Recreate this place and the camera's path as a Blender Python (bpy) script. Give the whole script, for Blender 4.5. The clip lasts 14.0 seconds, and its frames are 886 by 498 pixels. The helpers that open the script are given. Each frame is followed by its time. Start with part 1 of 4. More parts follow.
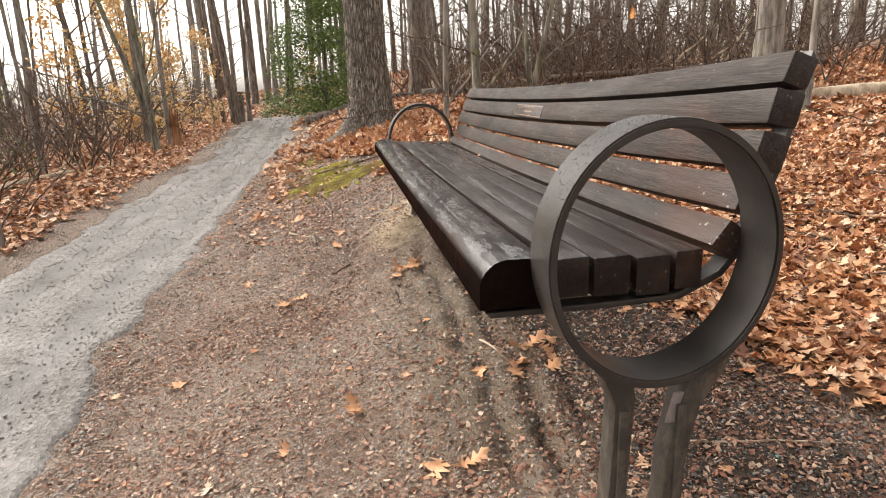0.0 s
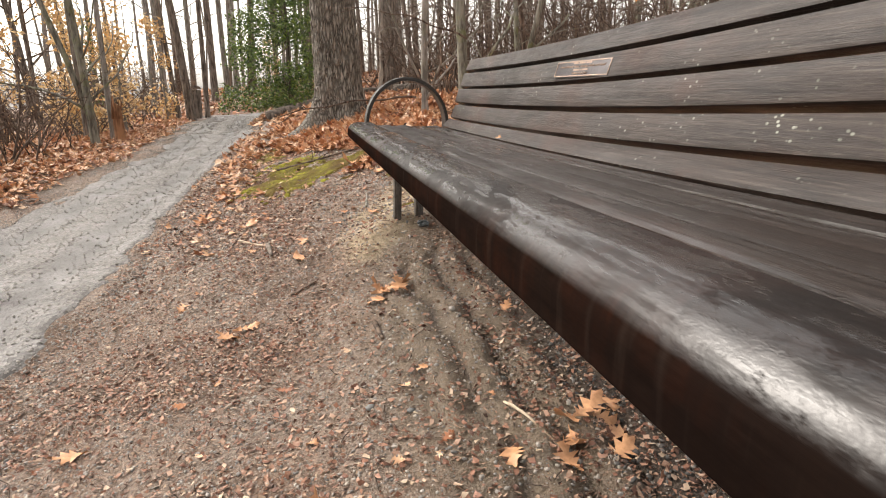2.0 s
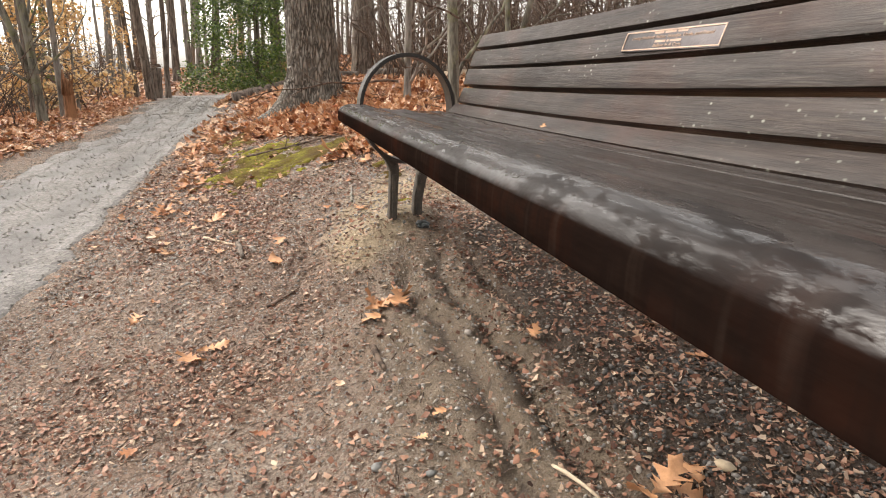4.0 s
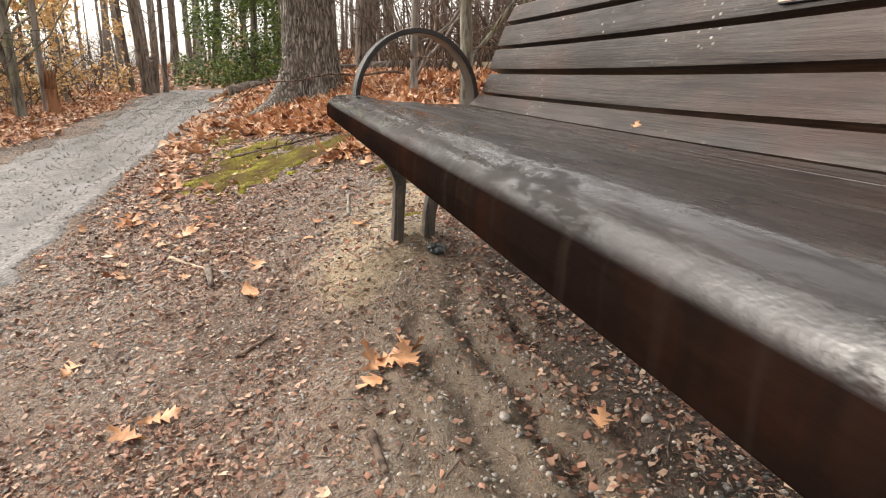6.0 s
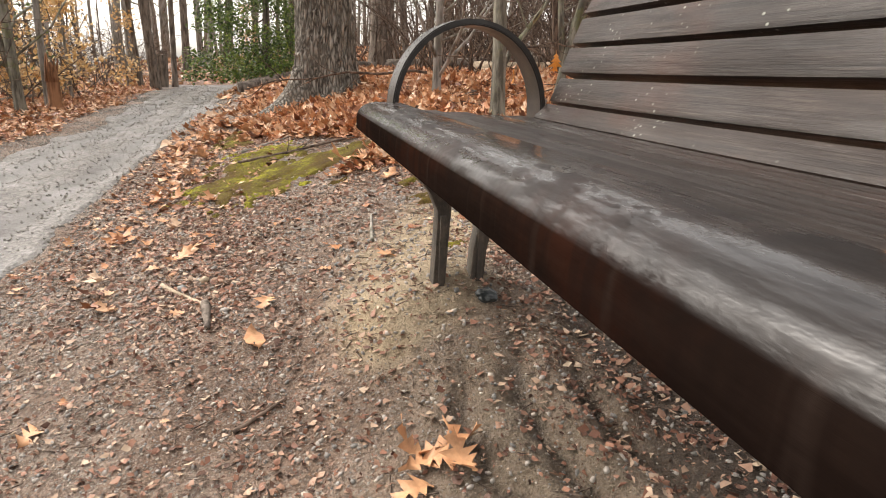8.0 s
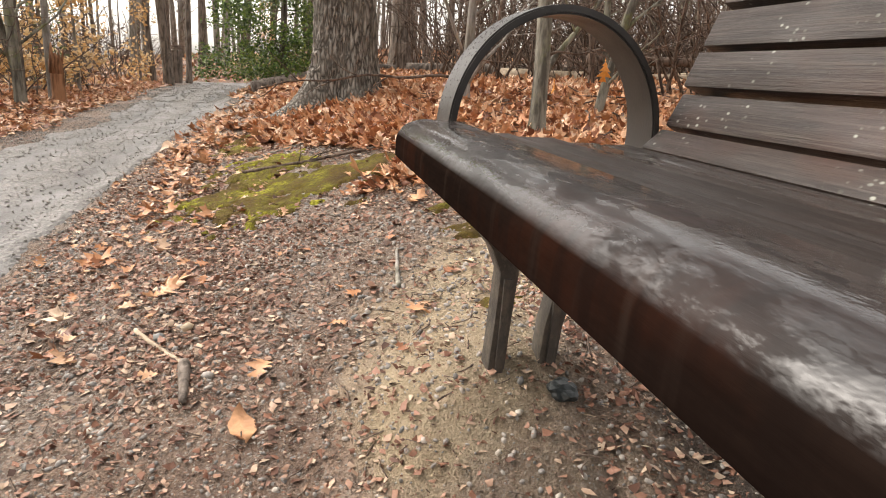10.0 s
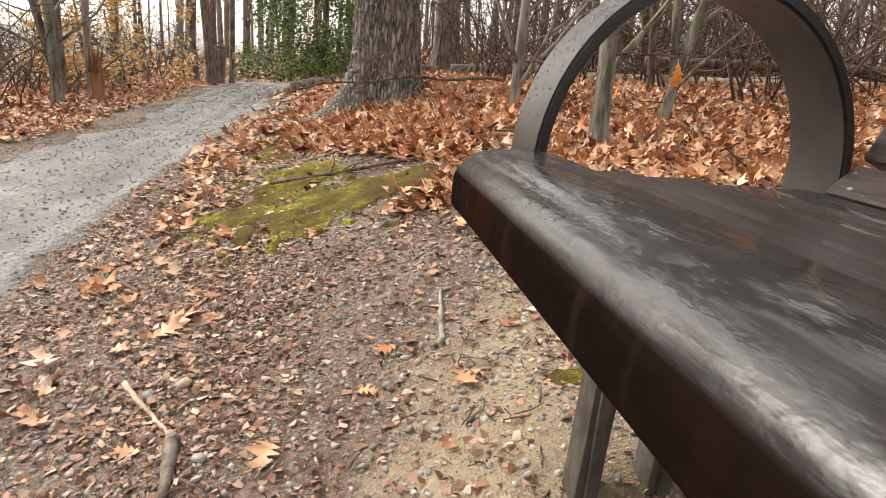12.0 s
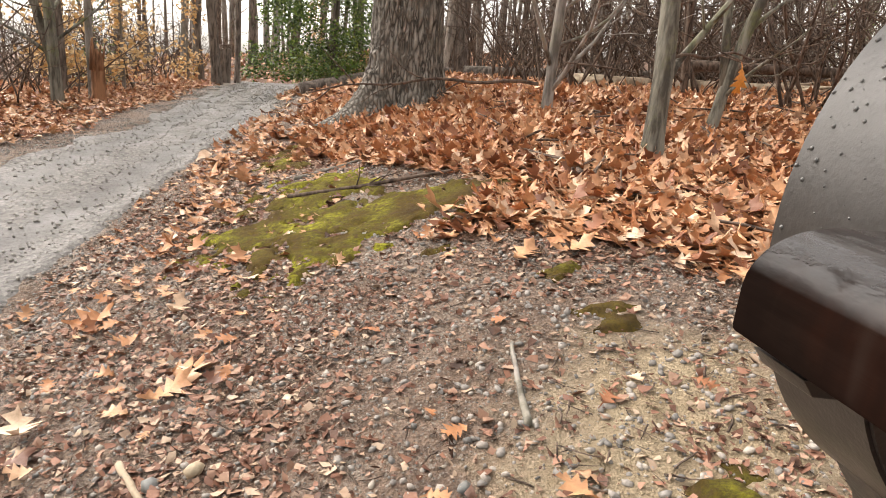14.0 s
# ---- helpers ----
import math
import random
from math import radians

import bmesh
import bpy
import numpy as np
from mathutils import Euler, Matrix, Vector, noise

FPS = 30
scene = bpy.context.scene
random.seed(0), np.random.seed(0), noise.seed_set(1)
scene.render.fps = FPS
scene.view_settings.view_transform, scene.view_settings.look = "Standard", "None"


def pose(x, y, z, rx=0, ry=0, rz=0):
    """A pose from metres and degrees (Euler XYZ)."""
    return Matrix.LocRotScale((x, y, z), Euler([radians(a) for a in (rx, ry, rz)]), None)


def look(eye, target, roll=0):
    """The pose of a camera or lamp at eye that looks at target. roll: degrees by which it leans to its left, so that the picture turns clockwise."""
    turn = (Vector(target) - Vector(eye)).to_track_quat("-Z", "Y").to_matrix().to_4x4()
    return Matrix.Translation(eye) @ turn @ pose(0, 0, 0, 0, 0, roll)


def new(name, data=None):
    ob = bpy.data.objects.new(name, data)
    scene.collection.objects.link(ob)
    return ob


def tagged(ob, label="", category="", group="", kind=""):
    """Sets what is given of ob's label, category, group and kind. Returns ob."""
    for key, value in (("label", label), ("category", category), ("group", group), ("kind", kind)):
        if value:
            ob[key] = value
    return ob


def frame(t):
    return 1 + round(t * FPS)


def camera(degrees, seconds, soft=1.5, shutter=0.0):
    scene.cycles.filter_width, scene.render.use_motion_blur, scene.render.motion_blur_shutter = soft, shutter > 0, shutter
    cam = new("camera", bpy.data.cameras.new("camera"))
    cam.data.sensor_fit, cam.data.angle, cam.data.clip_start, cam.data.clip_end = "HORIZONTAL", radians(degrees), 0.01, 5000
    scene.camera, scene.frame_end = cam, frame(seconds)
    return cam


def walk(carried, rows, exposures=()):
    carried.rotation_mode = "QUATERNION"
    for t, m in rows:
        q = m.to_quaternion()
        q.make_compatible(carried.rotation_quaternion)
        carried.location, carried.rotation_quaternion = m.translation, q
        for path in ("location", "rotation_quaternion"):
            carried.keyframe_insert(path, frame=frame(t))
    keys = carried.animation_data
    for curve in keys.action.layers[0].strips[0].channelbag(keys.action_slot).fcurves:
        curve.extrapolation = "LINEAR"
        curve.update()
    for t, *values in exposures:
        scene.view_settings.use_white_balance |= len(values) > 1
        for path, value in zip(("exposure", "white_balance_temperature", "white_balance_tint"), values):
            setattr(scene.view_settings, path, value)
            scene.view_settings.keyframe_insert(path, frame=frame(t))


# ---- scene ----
cam = camera(71.3, 14.0, soft=1.0)
ROWS = [
    (0, -0.210, -0.936, 0.365, -9.699, -14.969, 1.724),
    (0.5, -0.262, -0.730, 0.342, -9.742, -15.009, 1.117),
    (1, -0.264, -0.412, 0.280, -9.988, -14.876, 1.310),
    (1.5, -0.209, -0.234, 0.237, -11.102, -14.383, 1.195),
    (2, -0.205, -0.150, 0.209, -12.728, -14.621, 0.589),
    (2.5, -0.217, -0.032, 0.167, -13.793, -14.985, -0.123),
    (3, -0.271, 0.065, 0.168, -15.062, -15.099, -1.346),
    (5.5, -0.206, 0.693, 0.172, -15.878, -15.983, -1.189),
    (6, -0.161, 0.835, 0.132, -15.160, -15.953, -1.325),
    (6.5, -0.147, 0.933, 0.133, -14.815, -16.091, -1.508),
    (7, -0.149, 1.037, 0.117, -14.551, -15.998, -1.788),
    (7.5, -0.163, 1.163, 0.132, -14.429, -16.087, -2.010),
    (8, -0.169, 1.266, 0.137, -14.223, -16.083, -2.350),
    (10.5, -0.145, 1.826, 0.131, -12.071, -15.620, -4.940),
    (11, -0.126, 1.898, 0.147, -10.655, -15.735, -4.887),
    (11.5, -0.138, 2.010, 0.134, -9.469, -15.830, -4.523),
    (12, -0.120, 2.107, 0.132, -9.107, -15.864, -4.715),
    (12.5, -0.141, 2.192, 0.124, -9.110, -15.898, -4.789),
    (13, -0.154, 2.301, 0.112, -9.197, -15.880, -5.186),
    (13.5, -0.178, 2.381, 0.107, -9.062, -15.970, -5.213),
    (14, -0.218, 2.451, 0.121, -8.820, -15.741, -5.298),
]
walk(cam, [(t, pose(x, y, z, 90 + pitch, roll, yaw)) for t, x, y, z, yaw, pitch, roll in ROWS],
     exposures=[(0.0, 0.58, 7050, 11), (14.0, 0.58, 7050, 11)])

# ---- overcast daylight ----
world = bpy.data.worlds.new("overcast")
scene.world = world
world.use_nodes = True
wn, wl = world.node_tree.nodes, world.node_tree.links
wn.clear()
sky = wn.new("ShaderNodeTexSky")
sky.sky_type, sky.sun_disc = "NISHITA", False
sky.sun_elevation, sky.sun_rotation = radians(38), radians(-50)
sky.air_density, sky.dust_density, sky.ozone_density = 1.0, 4.0, 1.0
veil = wn.new("ShaderNodeHueSaturation")
veil.inputs["Saturation"].default_value = 0.15
back = wn.new("ShaderNodeBackground")
back.inputs["Strength"].default_value = 0.28
wo = wn.new("ShaderNodeOutputWorld")
wl.new(sky.outputs[0], veil.inputs["Color"])
wl.new(veil.outputs[0], back.inputs["Color"])
wl.new(back.outputs[0], wo.inputs["Surface"])
sun = new("sun", bpy.data.lights.new("sun", "SUN"))
sun.data.energy, sun.data.angle, sun.data.color = 0.8, radians(50), (1.0, 0.97, 0.93)
sun.matrix_world = look((-4, 3, 14), (0, 0, 0))

# ---- materials ----


class Mat:
    """A small builder of node materials on object or world coordinates."""

    def __init__(self, name, rough=0.8, metal=0.0, spec=0.5):
        self.m = bpy.data.materials.new(name)
        self.m.use_nodes = True
        self.t = self.m.node_tree
        self.b = self.t.nodes["Principled BSDF"]
        self.b.inputs["Roughness"].default_value = rough
        self.b.inputs["Metallic"].default_value = metal
        self.b.inputs["Specular IOR Level"].default_value = spec
        self.co = self.t.nodes.new("ShaderNodeTexCoord").outputs["Object"]

    def link(self, a, b):
        self.t.links.new(a, b)

    def scaled(self, s):
        n = self.t.nodes.new("ShaderNodeMapping")
        n.inputs["Scale"].default_value = s
        self.link(self.co, n.inputs["Vector"])
        return n.outputs[0]

    def noise(self, scale, detail=4, rough=0.6, stretch=None):
        n = self.t.nodes.new("ShaderNodeTexNoise")
        n.inputs["Scale"].default_value = scale
        n.inputs["Detail"].default_value = detail
        n.inputs["Roughness"].default_value = rough
        self.link(self.scaled(stretch) if stretch else self.co, n.inputs["Vector"])
        return n.outputs["Fac"]

    def voronoi(self, scale, feature="F1", stretch=None):
        n = self.t.nodes.new("ShaderNodeTexVoronoi")
        n.feature = feature
        n.inputs["Scale"].default_value = scale
        self.link(self.scaled(stretch) if stretch else self.co, n.inputs["Vector"])
        return n

    def ramp(self, fac, stops, mode="LINEAR"):
        n = self.t.nodes.new("ShaderNodeValToRGB")
        n.color_ramp.interpolation = mode
        e = n.color_ramp.elements
        while len(e) < len(stops):
            e.new(0.5)
        for k, (p, c) in enumerate(stops):
            e[k].position = p
            e[k].color = (*c, 1) if isinstance(c, tuple) else (c, c, c, 1)
        self.link(fac, n.inputs[0])
        return n.outputs[0]

    def mix(self, fac, a, b, kind="MIX"):
        n = self.t.nodes.new("ShaderNodeMix")
        n.data_type, n.blend_type = "RGBA", kind
        for sock, v in ((n.inputs[0], fac), (n.inputs[6], a), (n.inputs[7], b)):
            if isinstance(v, (int, float)):
                sock.default_value = v
            elif isinstance(v, tuple):
                sock.default_value = (*v, 1)
            else:
                self.link(v, sock)
        return n.outputs[2]

    def math(self, op, a, b=0.0):
        n = self.t.nodes.new("ShaderNodeMath")
        n.operation = op
        for sock, v in ((n.inputs[0], a), (n.inputs[1], b)):
            if isinstance(v, (int, float)):
                sock.default_value = v
            else:
                self.link(v, sock)
        return n.outputs[0]

    def attr(self, name):
        n = self.t.nodes.new("ShaderNodeAttribute")
        n.attribute_name = name
        return n.outputs["Fac"]

    def island(self):
        return self.t.nodes.new("ShaderNodeNewGeometry").outputs["Random Per Island"]

    def each(self):
        return self.t.nodes.new("ShaderNodeObjectInfo").outputs["Random"]

    def color(self, c):
        s = self.b.inputs["Base Color"]
        if isinstance(c, tuple):
            s.default_value = (*c, 1)
        else:
            self.link(c, s)
        return self

    def rough(self, r):
        self.link(r, self.b.inputs["Roughness"])
        return self

    def bump(self, h, dist=0.01, strength=1.0):
        n = self.t.nodes.new("ShaderNodeBump")
        n.inputs["Distance"].default_value = dist
        n.inputs["Strength"].default_value = strength
        self.link(h, n.inputs["Height"])
        if self.b.inputs["Normal"].is_linked:
            self.link(self.b.inputs["Normal"].links[0].from_socket, n.inputs["Normal"])
        self.link(n.outputs[0], self.b.inputs["Normal"])
        return self


def soil_material():
    m = Mat("wet_soil", 0.75)
    base = m.ramp(m.noise(2.2, 5), [(0.40, (0.22, 0.140, 0.098)), (0.5, (0.34, 0.232, 0.168)), (0.6, (0.33, 0.25, 0.195))])
    grit = m.voronoi(190)
    base = m.mix(m.ramp(m.noise(60, 4, 0.75), [(0.44, 0.0), (0.58, 0.85)]), base, (0.13, 0.084, 0.061))
    base = m.mix(m.ramp(grit.outputs["Color"], [(0.72, 0.0), (0.85, 0.55)]), base, (0.40, 0.36, 0.31))
    sand = m.ramp(m.noise(9, 5, 0.7), [(0.3, (0.46, 0.34, 0.205)), (0.7, (0.62, 0.49, 0.32))])
    base = m.mix(m.ramp(m.math("ADD", m.attr("sand"), m.math("MULTIPLY", m.math("SUBTRACT", m.noise(7, 5, 0.7), 0.5), 0.9)), [(0.35, 0.0), (0.75, 0.85)]), base, sand)
    duff = m.ramp(m.noise(35, 4, 0.7), [(0.3, (0.10, 0.05, 0.03)), (0.7, (0.27, 0.14, 0.075))])
    base = m.mix(m.ramp(m.math("ADD", m.attr("litter"), m.math("MULTIPLY", m.math("SUBTRACT", m.noise(5, 5, 0.7), 0.5), 0.7)), [(0.4, 0.0), (0.7, 0.9)]), base, duff)
    trod = m.ramp(m.noise(14, 4, 0.7), [(0.3, (0.13, 0.098, 0.068)), (0.7, (0.28, 0.215, 0.15))])
    base = m.mix(m.ramp(m.attr("rut"), [(0.1, 0.0), (0.7, 0.8)]), base, trod)
    # Dark mulch, its colour deepened to carry the shade beneath the bench
    humus_shade = m.ramp(m.noise(45, 4, 0.75), [(0.35, (0.030, 0.020, 0.014)), (0.65, (0.11, 0.075, 0.052))])
    base = m.mix(m.ramp(m.math("ADD", m.attr("humus_shade"), m.math("MULTIPLY", m.math("SUBTRACT", m.noise(8, 5, 0.7), 0.5), 0.7)), [(0.3, 0.0), (0.7, 0.9)]), base, humus_shade)
    m.color(base).rough(m.ramp(m.noise(6, 4), [(0.3, 0.55), (0.7, 0.9)]))
    m.bump(m.noise(55, 6, 0.75), 0.03, 1.0).bump(m.noise(170, 4, 0.7), 0.008, 0.9).bump(grit.outputs["Distance"], 0.004, 0.6)
    return m.m


def gravel_material():
    m = Mat("path_gravel", 0.75)
    v = m.voronoi(60)
    tone = m.ramp(m.noise(3.5, 5, 0.65), [(0.36, (0.092, 0.084, 0.080)), (0.52, (0.134, 0.126, 0.122)), (0.68, (0.172, 0.163, 0.158))])
    peb = m.ramp(v.outputs["Color"], [(0.1, (0.06, 0.053, 0.047)), (0.5, (0.165, 0.150, 0.137)), (0.95, (0.36, 0.33, 0.30))])
    rough_part = m.ramp(m.attr("coarse"), [(0.2, 0.15), (0.8, 0.75)])
    m.color(m.mix(rough_part, tone, m.mix(0.65, tone, peb)))
    m.bump(v.outputs["Distance"], 0.006, 0.6).bump(m.noise(120, 5, 0.7), 0.004, 0.8)
    m.rough(m.ramp(m.noise(4), [(0.35, 0.5), (0.65, 0.85)]))
    return m.m


def moss_material():
    m = Mat("moss", 0.95, spec=0.2)
    c = m.ramp(m.noise(4.2, 5, 0.7), [(0.34, (0.075, 0.040, 0.014)), (0.44, (0.14, 0.094, 0.018)), (0.53, (0.16, 0.135, 0.018)), (0.59, (0.29, 0.265, 0.025)), (0.66, (0.46, 0.45, 0.04))])
    c = m.mix(m.ramp(m.noise(70, 4, 0.8), [(0.42, 0.0), (0.62, 0.75)]), c, (0.07, 0.05, 0.018))
    c = m.mix(m.ramp(m.noise(22, 4, 0.7), [(0.55, 0.0), (0.66, 0.8)]), c, (0.11, 0.062, 0.032))
    m.color(c).bump(m.noise(160, 5, 0.8), 0.012, 1.0)
    return m.m


def leaf_material(name, stops, rough=0.5, blotch=0.6):
    m = Mat(name, rough, spec=0.4)
    c = m.ramp(m.island(), stops)
    c = m.mix(m.ramp(m.noise(25, 4, 0.7), [(0.4, 0.0), (0.75, blotch)]), c, (0.17, 0.07, 0.035))
    m.color(c).bump(m.noise(90, 3), 0.004, 0.5)
    return m.m


def bark_material(name, dark, light, scale=16, depth=0.02, moss=0.0):
    m = Mat(name, 0.9, spec=0.25)
    ridge = m.noise(scale, 5, 0.65, (1.0, 1.0, 0.16))
    c = m.ramp(ridge, [(0.40, dark), (0.58, light)])
    c = m.mix(m.ramp(m.noise(3, 4), [(0.5, 0.0), (0.75, 0.5)]), c, tuple(0.6 * v for v in light))
    if moss:
        c = m.mix(m.ramp(m.noise(4, 4, 0.7), [(0.5, 0.0), (0.7, moss)]), c, (0.16, 0.17, 0.06))
    m.color(c).bump(ridge, depth, 1.0).bump(m.noise(scale * 4, 4, 0.7), depth * 0.3, 0.6)
    return m.m


def oak_bark():
    m = Mat("oak_bark", 0.9, spec=0.25)
    crack = m.voronoi(34, "DISTANCE_TO_EDGE", (1.0, 1.0, 0.17)).outputs["Distance"]
    wob = m.math("ADD", crack, m.math("MULTIPLY", m.math("SUBTRACT", m.noise(60, 4, 0.7, (1.0, 1.0, 0.3)), 0.5), 0.28))
    c = m.ramp(wob, [(0.02, (0.055, 0.047, 0.039)), (0.14, (0.22, 0.195, 0.165)), (0.36, (0.40, 0.365, 0.32))])
    c = m.mix(m.ramp(m.noise(4, 4), [(0.45, 0.0), (0.6, 0.5)]), c, (0.17, 0.15, 0.125))
    m.color(c).bump(wob, 0.03, 1.0).bump(m.noise(120, 4, 0.7), 0.006, 0.7)
    return m.m


def wet_wood(name, dark, light, dry, fleck=0.0, film=0.0):
    """Old dark-stained timber, its grain along y. film: how wet it is; fleck: pale lichen spots."""
    m = Mat(name, 0.4)
    grain = m.noise(60, 6, 0.75, (1.0, 0.04, 1.0))
    fine = m.noise(210, 4, 0.7, (1.0, 0.03, 1.0))
    c = m.ramp(grain, [(0.34, dark), (0.66, light)])
    c = m.mix(m.ramp(fine, [(0.5, 0.0), (0.72, 0.6)]), c, dry)
    c = m.mix(m.ramp(m.noise(6, 5, 0.7, (1.0, 0.3, 1.0)), [(0.48, 0.0), (0.72, 0.7)]), c, dark)
    c = m.mix(m.ramp(m.noise(4.1, 4, 0.6, (1.0, 0.5, 1.0)), [(0.54, 0.0), (0.72, 0.6)]), c, tuple(q * w for q, w in zip(light, (1.6, 0.95, 0.75))))
    if fleck:
        v = m.math("MULTIPLY", m.ramp(m.voronoi(75, stretch=(1.0, 0.7, 1.0)).outputs["Distance"], [(0.12, 1.0), (0.24, 0.0)]), m.ramp(m.noise(5.3, 4, 0.7), [(0.54, 0.0), (0.62, 1.0)]))
        c = m.mix(m.math("MULTIPLY", v, fleck), c, (0.33, 0.34, 0.29))
    m.color(c)
    m.rough(m.ramp(m.noise(9, 5, 0.65, (1.0, 0.25, 1.0)), [(0.35, 0.32), (0.65, 0.58)]))
    m.b.inputs["Specular IOR Level"].default_value = 0.18
    m.bump(grain, 0.003, 0.8).bump(fine, 0.0012, 0.8).bump(m.noise(11, 4, 0.6, (1.0, 0.22, 1.0)), 0.006, 0.8)
    if film:
        m.b.inputs["Coat Roughness"].default_value = 0.08
        wet = m.noise(7, 7, 0.78, (1.0, 0.18, 1.0))
        m.link(m.ramp(wet, [(0.44, film), (0.56, 0.05 * film)]), m.b.inputs["Coat Weight"])
    return m.m


def rail_wood():
    """The rounded front rail: near-black stained timber, streaked by drips, with rain standing on its upward faces."""
    m = Mat("wet_front_wood", 0.5)
    grain = m.noise(60, 6, 0.75, (1.0, 0.04, 1.0))
    c = m.ramp(grain, [(0.34, (0.0058, 0.0036, 0.0029)), (0.66, (0.0115, 0.0071, 0.0056))])
    c = m.mix(m.ramp(m.noise(5, 5, 0.65, (1.0, 0.6, 1.0)), [(0.48, 0.0), (0.66, 0.7)]), c, (0.022, 0.0082, 0.0052))
    c = m.mix(m.ramp(m.noise(48, 3, 0.55, (0.3, 1.0, 0.10)), [(0.46, 0.0), (0.60, 0.6)]), c, (0.0075, 0.0048, 0.0040))
    c = m.mix(m.ramp(m.noise(30, 3, 0.55, (0.3, 1.0, 0.12)), [(0.56, 0.0), (0.70, 0.5)]), c, (0.026, 0.018, 0.0145))
    m.color(c)
    up = m.t.nodes.new("ShaderNodeSeparateXYZ")
    m.link(m.t.nodes.new("ShaderNodeNewGeometry").outputs["Normal"], up.inputs[0])
    lies = m.ramp(up.outputs["Z"], [(0.36, 0.0), (0.78, 1.0)])
    pool = m.ramp(m.noise(13, 7, 0.75, (1.0, 0.35, 1.0)), [(0.43, 0.03), (0.485, 1.0)])
    thin = m.ramp(m.noise(40, 5, 0.7, (1.0, 0.12, 1.0)), [(0.38, 0.25), (0.50, 1.0)])
    m.link(m.math("MULTIPLY", lies, 0.2), m.b.inputs["Specular IOR Level"])
    m.rough(m.ramp(m.noise(9, 5, 0.65, (1.0, 0.25, 1.0)), [(0.35, 0.42), (0.65, 0.7)]))
    m.bump(grain, 0.0006, 0.6).bump(m.noise(14, 4, 0.6, (1.0, 0.5, 1.0)), 0.006, 0.7)
    m.link(m.math("MULTIPLY", lies, m.math("MULTIPLY", pool, thin)), m.b.inputs["Coat Weight"])
    m.b.inputs["Coat IOR"].default_value = 1.55
    film = m.t.nodes.new("ShaderNodeBump")
    film.inputs["Distance"].default_value, film.inputs["Strength"].default_value = 0.005, 0.45
    m.link(m.noise(22, 5, 0.65, (1.0, 0.45, 1.0)), film.inputs["Height"])
    m.link(film.outputs[0], m.b.inputs["Coat Normal"])
    m.link(m.ramp(m.noise(20, 4, 0.6, (1.0, 0.3, 1.0)), [(0.35, 0.06), (0.65, 0.22)]), m.b.inputs["Coat Roughness"])
    return m.m


def muddy_steel():
    """The legs' brown coating, splashed with dried mud."""
    m = Mat("mud_splashed_steel", 0.55)
    c = m.ramp(m.noise(8, 5, 0.7), [(0.4, (0.030, 0.026, 0.022)), (0.6, (0.060, 0.051, 0.042))])
    c = m.mix(m.ramp(m.noise(38, 5, 0.75, (1.0, 1.0, 0.5)), [(0.47, 0.0), (0.64, 0.6)]), c, (0.125, 0.103, 0.076))
    m.color(c).rough(m.ramp(m.noise(15, 4), [(0.3, 0.4), (0.7, 0.75)])).bump(m.noise(90, 4, 0.7), 0.002, 0.7)
    return m.m


def coated_steel():
    m = Mat("brown_coated_steel", 0.42, 0.0)
    c = m.ramp(m.noise(8, 5, 0.7), [(0.4, (0.020, 0.017, 0.015)), (0.6, (0.036, 0.031, 0.028))])
    m.color(c).rough(m.ramp(m.noise(11, 4), [(0.3, 0.3), (0.7, 0.5)])).bump(m.noise(220, 3), 0.0006, 0.6)
    return m.m


def plain(name, c, rough=0.6, metal=0.0):
    m = Mat(name, rough, metal)
    m.color(m.ramp(m.noise(30, 4, 0.7), [(0.3, tuple(0.7 * v for v in c)), (0.7, tuple(min(1.0, 1.15 * v) for v in c))]))
    m.bump(m.noise(120, 3), 0.002, 0.5)
    return m.m


def stone_material(name="pebbles", k=1.0, flat=0.0):
    m = Mat(name, 0.6)
    c = m.ramp(m.island(), [(0.0, (0.07, 0.068, 0.066)), (0.3, (0.20, 0.18, 0.165)), (0.6, (0.33, 0.29, 0.255)), (0.85, (0.40, 0.35, 0.30)), (1.0, (0.52, 0.45, 0.36))])
    c = m.mix(flat, c, (0.24 * k, 0.225 * k, 0.205 * k))
    m.color(m.mix(0.35, c, m.ramp(m.noise(90, 4), [(0.3, (0.10, 0.09, 0.08)), (0.7, (0.45, 0.42, 0.38))])))
    m.bump(m.noise(150, 3), 0.003, 0.6)
    return m.m


LITTER = [(0.0, (0.13, 0.05, 0.03)), (0.14, (0.30, 0.115, 0.055)), (0.36, (0.52, 0.23, 0.10)), (0.60, (0.62, 0.33, 0.17)), (0.84, (0.70, 0.44, 0.27)), (1.0, (0.80, 0.60, 0.43))]
M_SOIL, M_GRAVEL, M_MOSS = soil_material(), gravel_material(), moss_material()
M_LEAF = leaf_material("dry_oak_leaves", LITTER)
M_CHIP = leaf_material("leaf_crumbs", [(0.0, (0.05, 0.027, 0.019)), (0.25, (0.15, 0.064, 0.040)), (0.55, (0.32, 0.155, 0.10)), (0.8, (0.42, 0.27, 0.19)), (1.0, (0.55, 0.43, 0.31))], 0.6)
M_BEECH = leaf_material("pale_beech_leaves", [(0.0, (0.66, 0.40, 0.16)), (0.5, (0.78, 0.55, 0.27)), (1.0, (0.84, 0.68, 0.44))], 0.7, 0.08)
M_GREEN = leaf_material("evergreen_leaves", [(0.0, (0.025, 0.06, 0.014)), (0.4, (0.075, 0.14, 0.026)), (0.75, (0.15, 0.23, 0.038)), (1.0, (0.25, 0.33, 0.06))], 0.4, 0.1)
M_OAK = oak_bark()
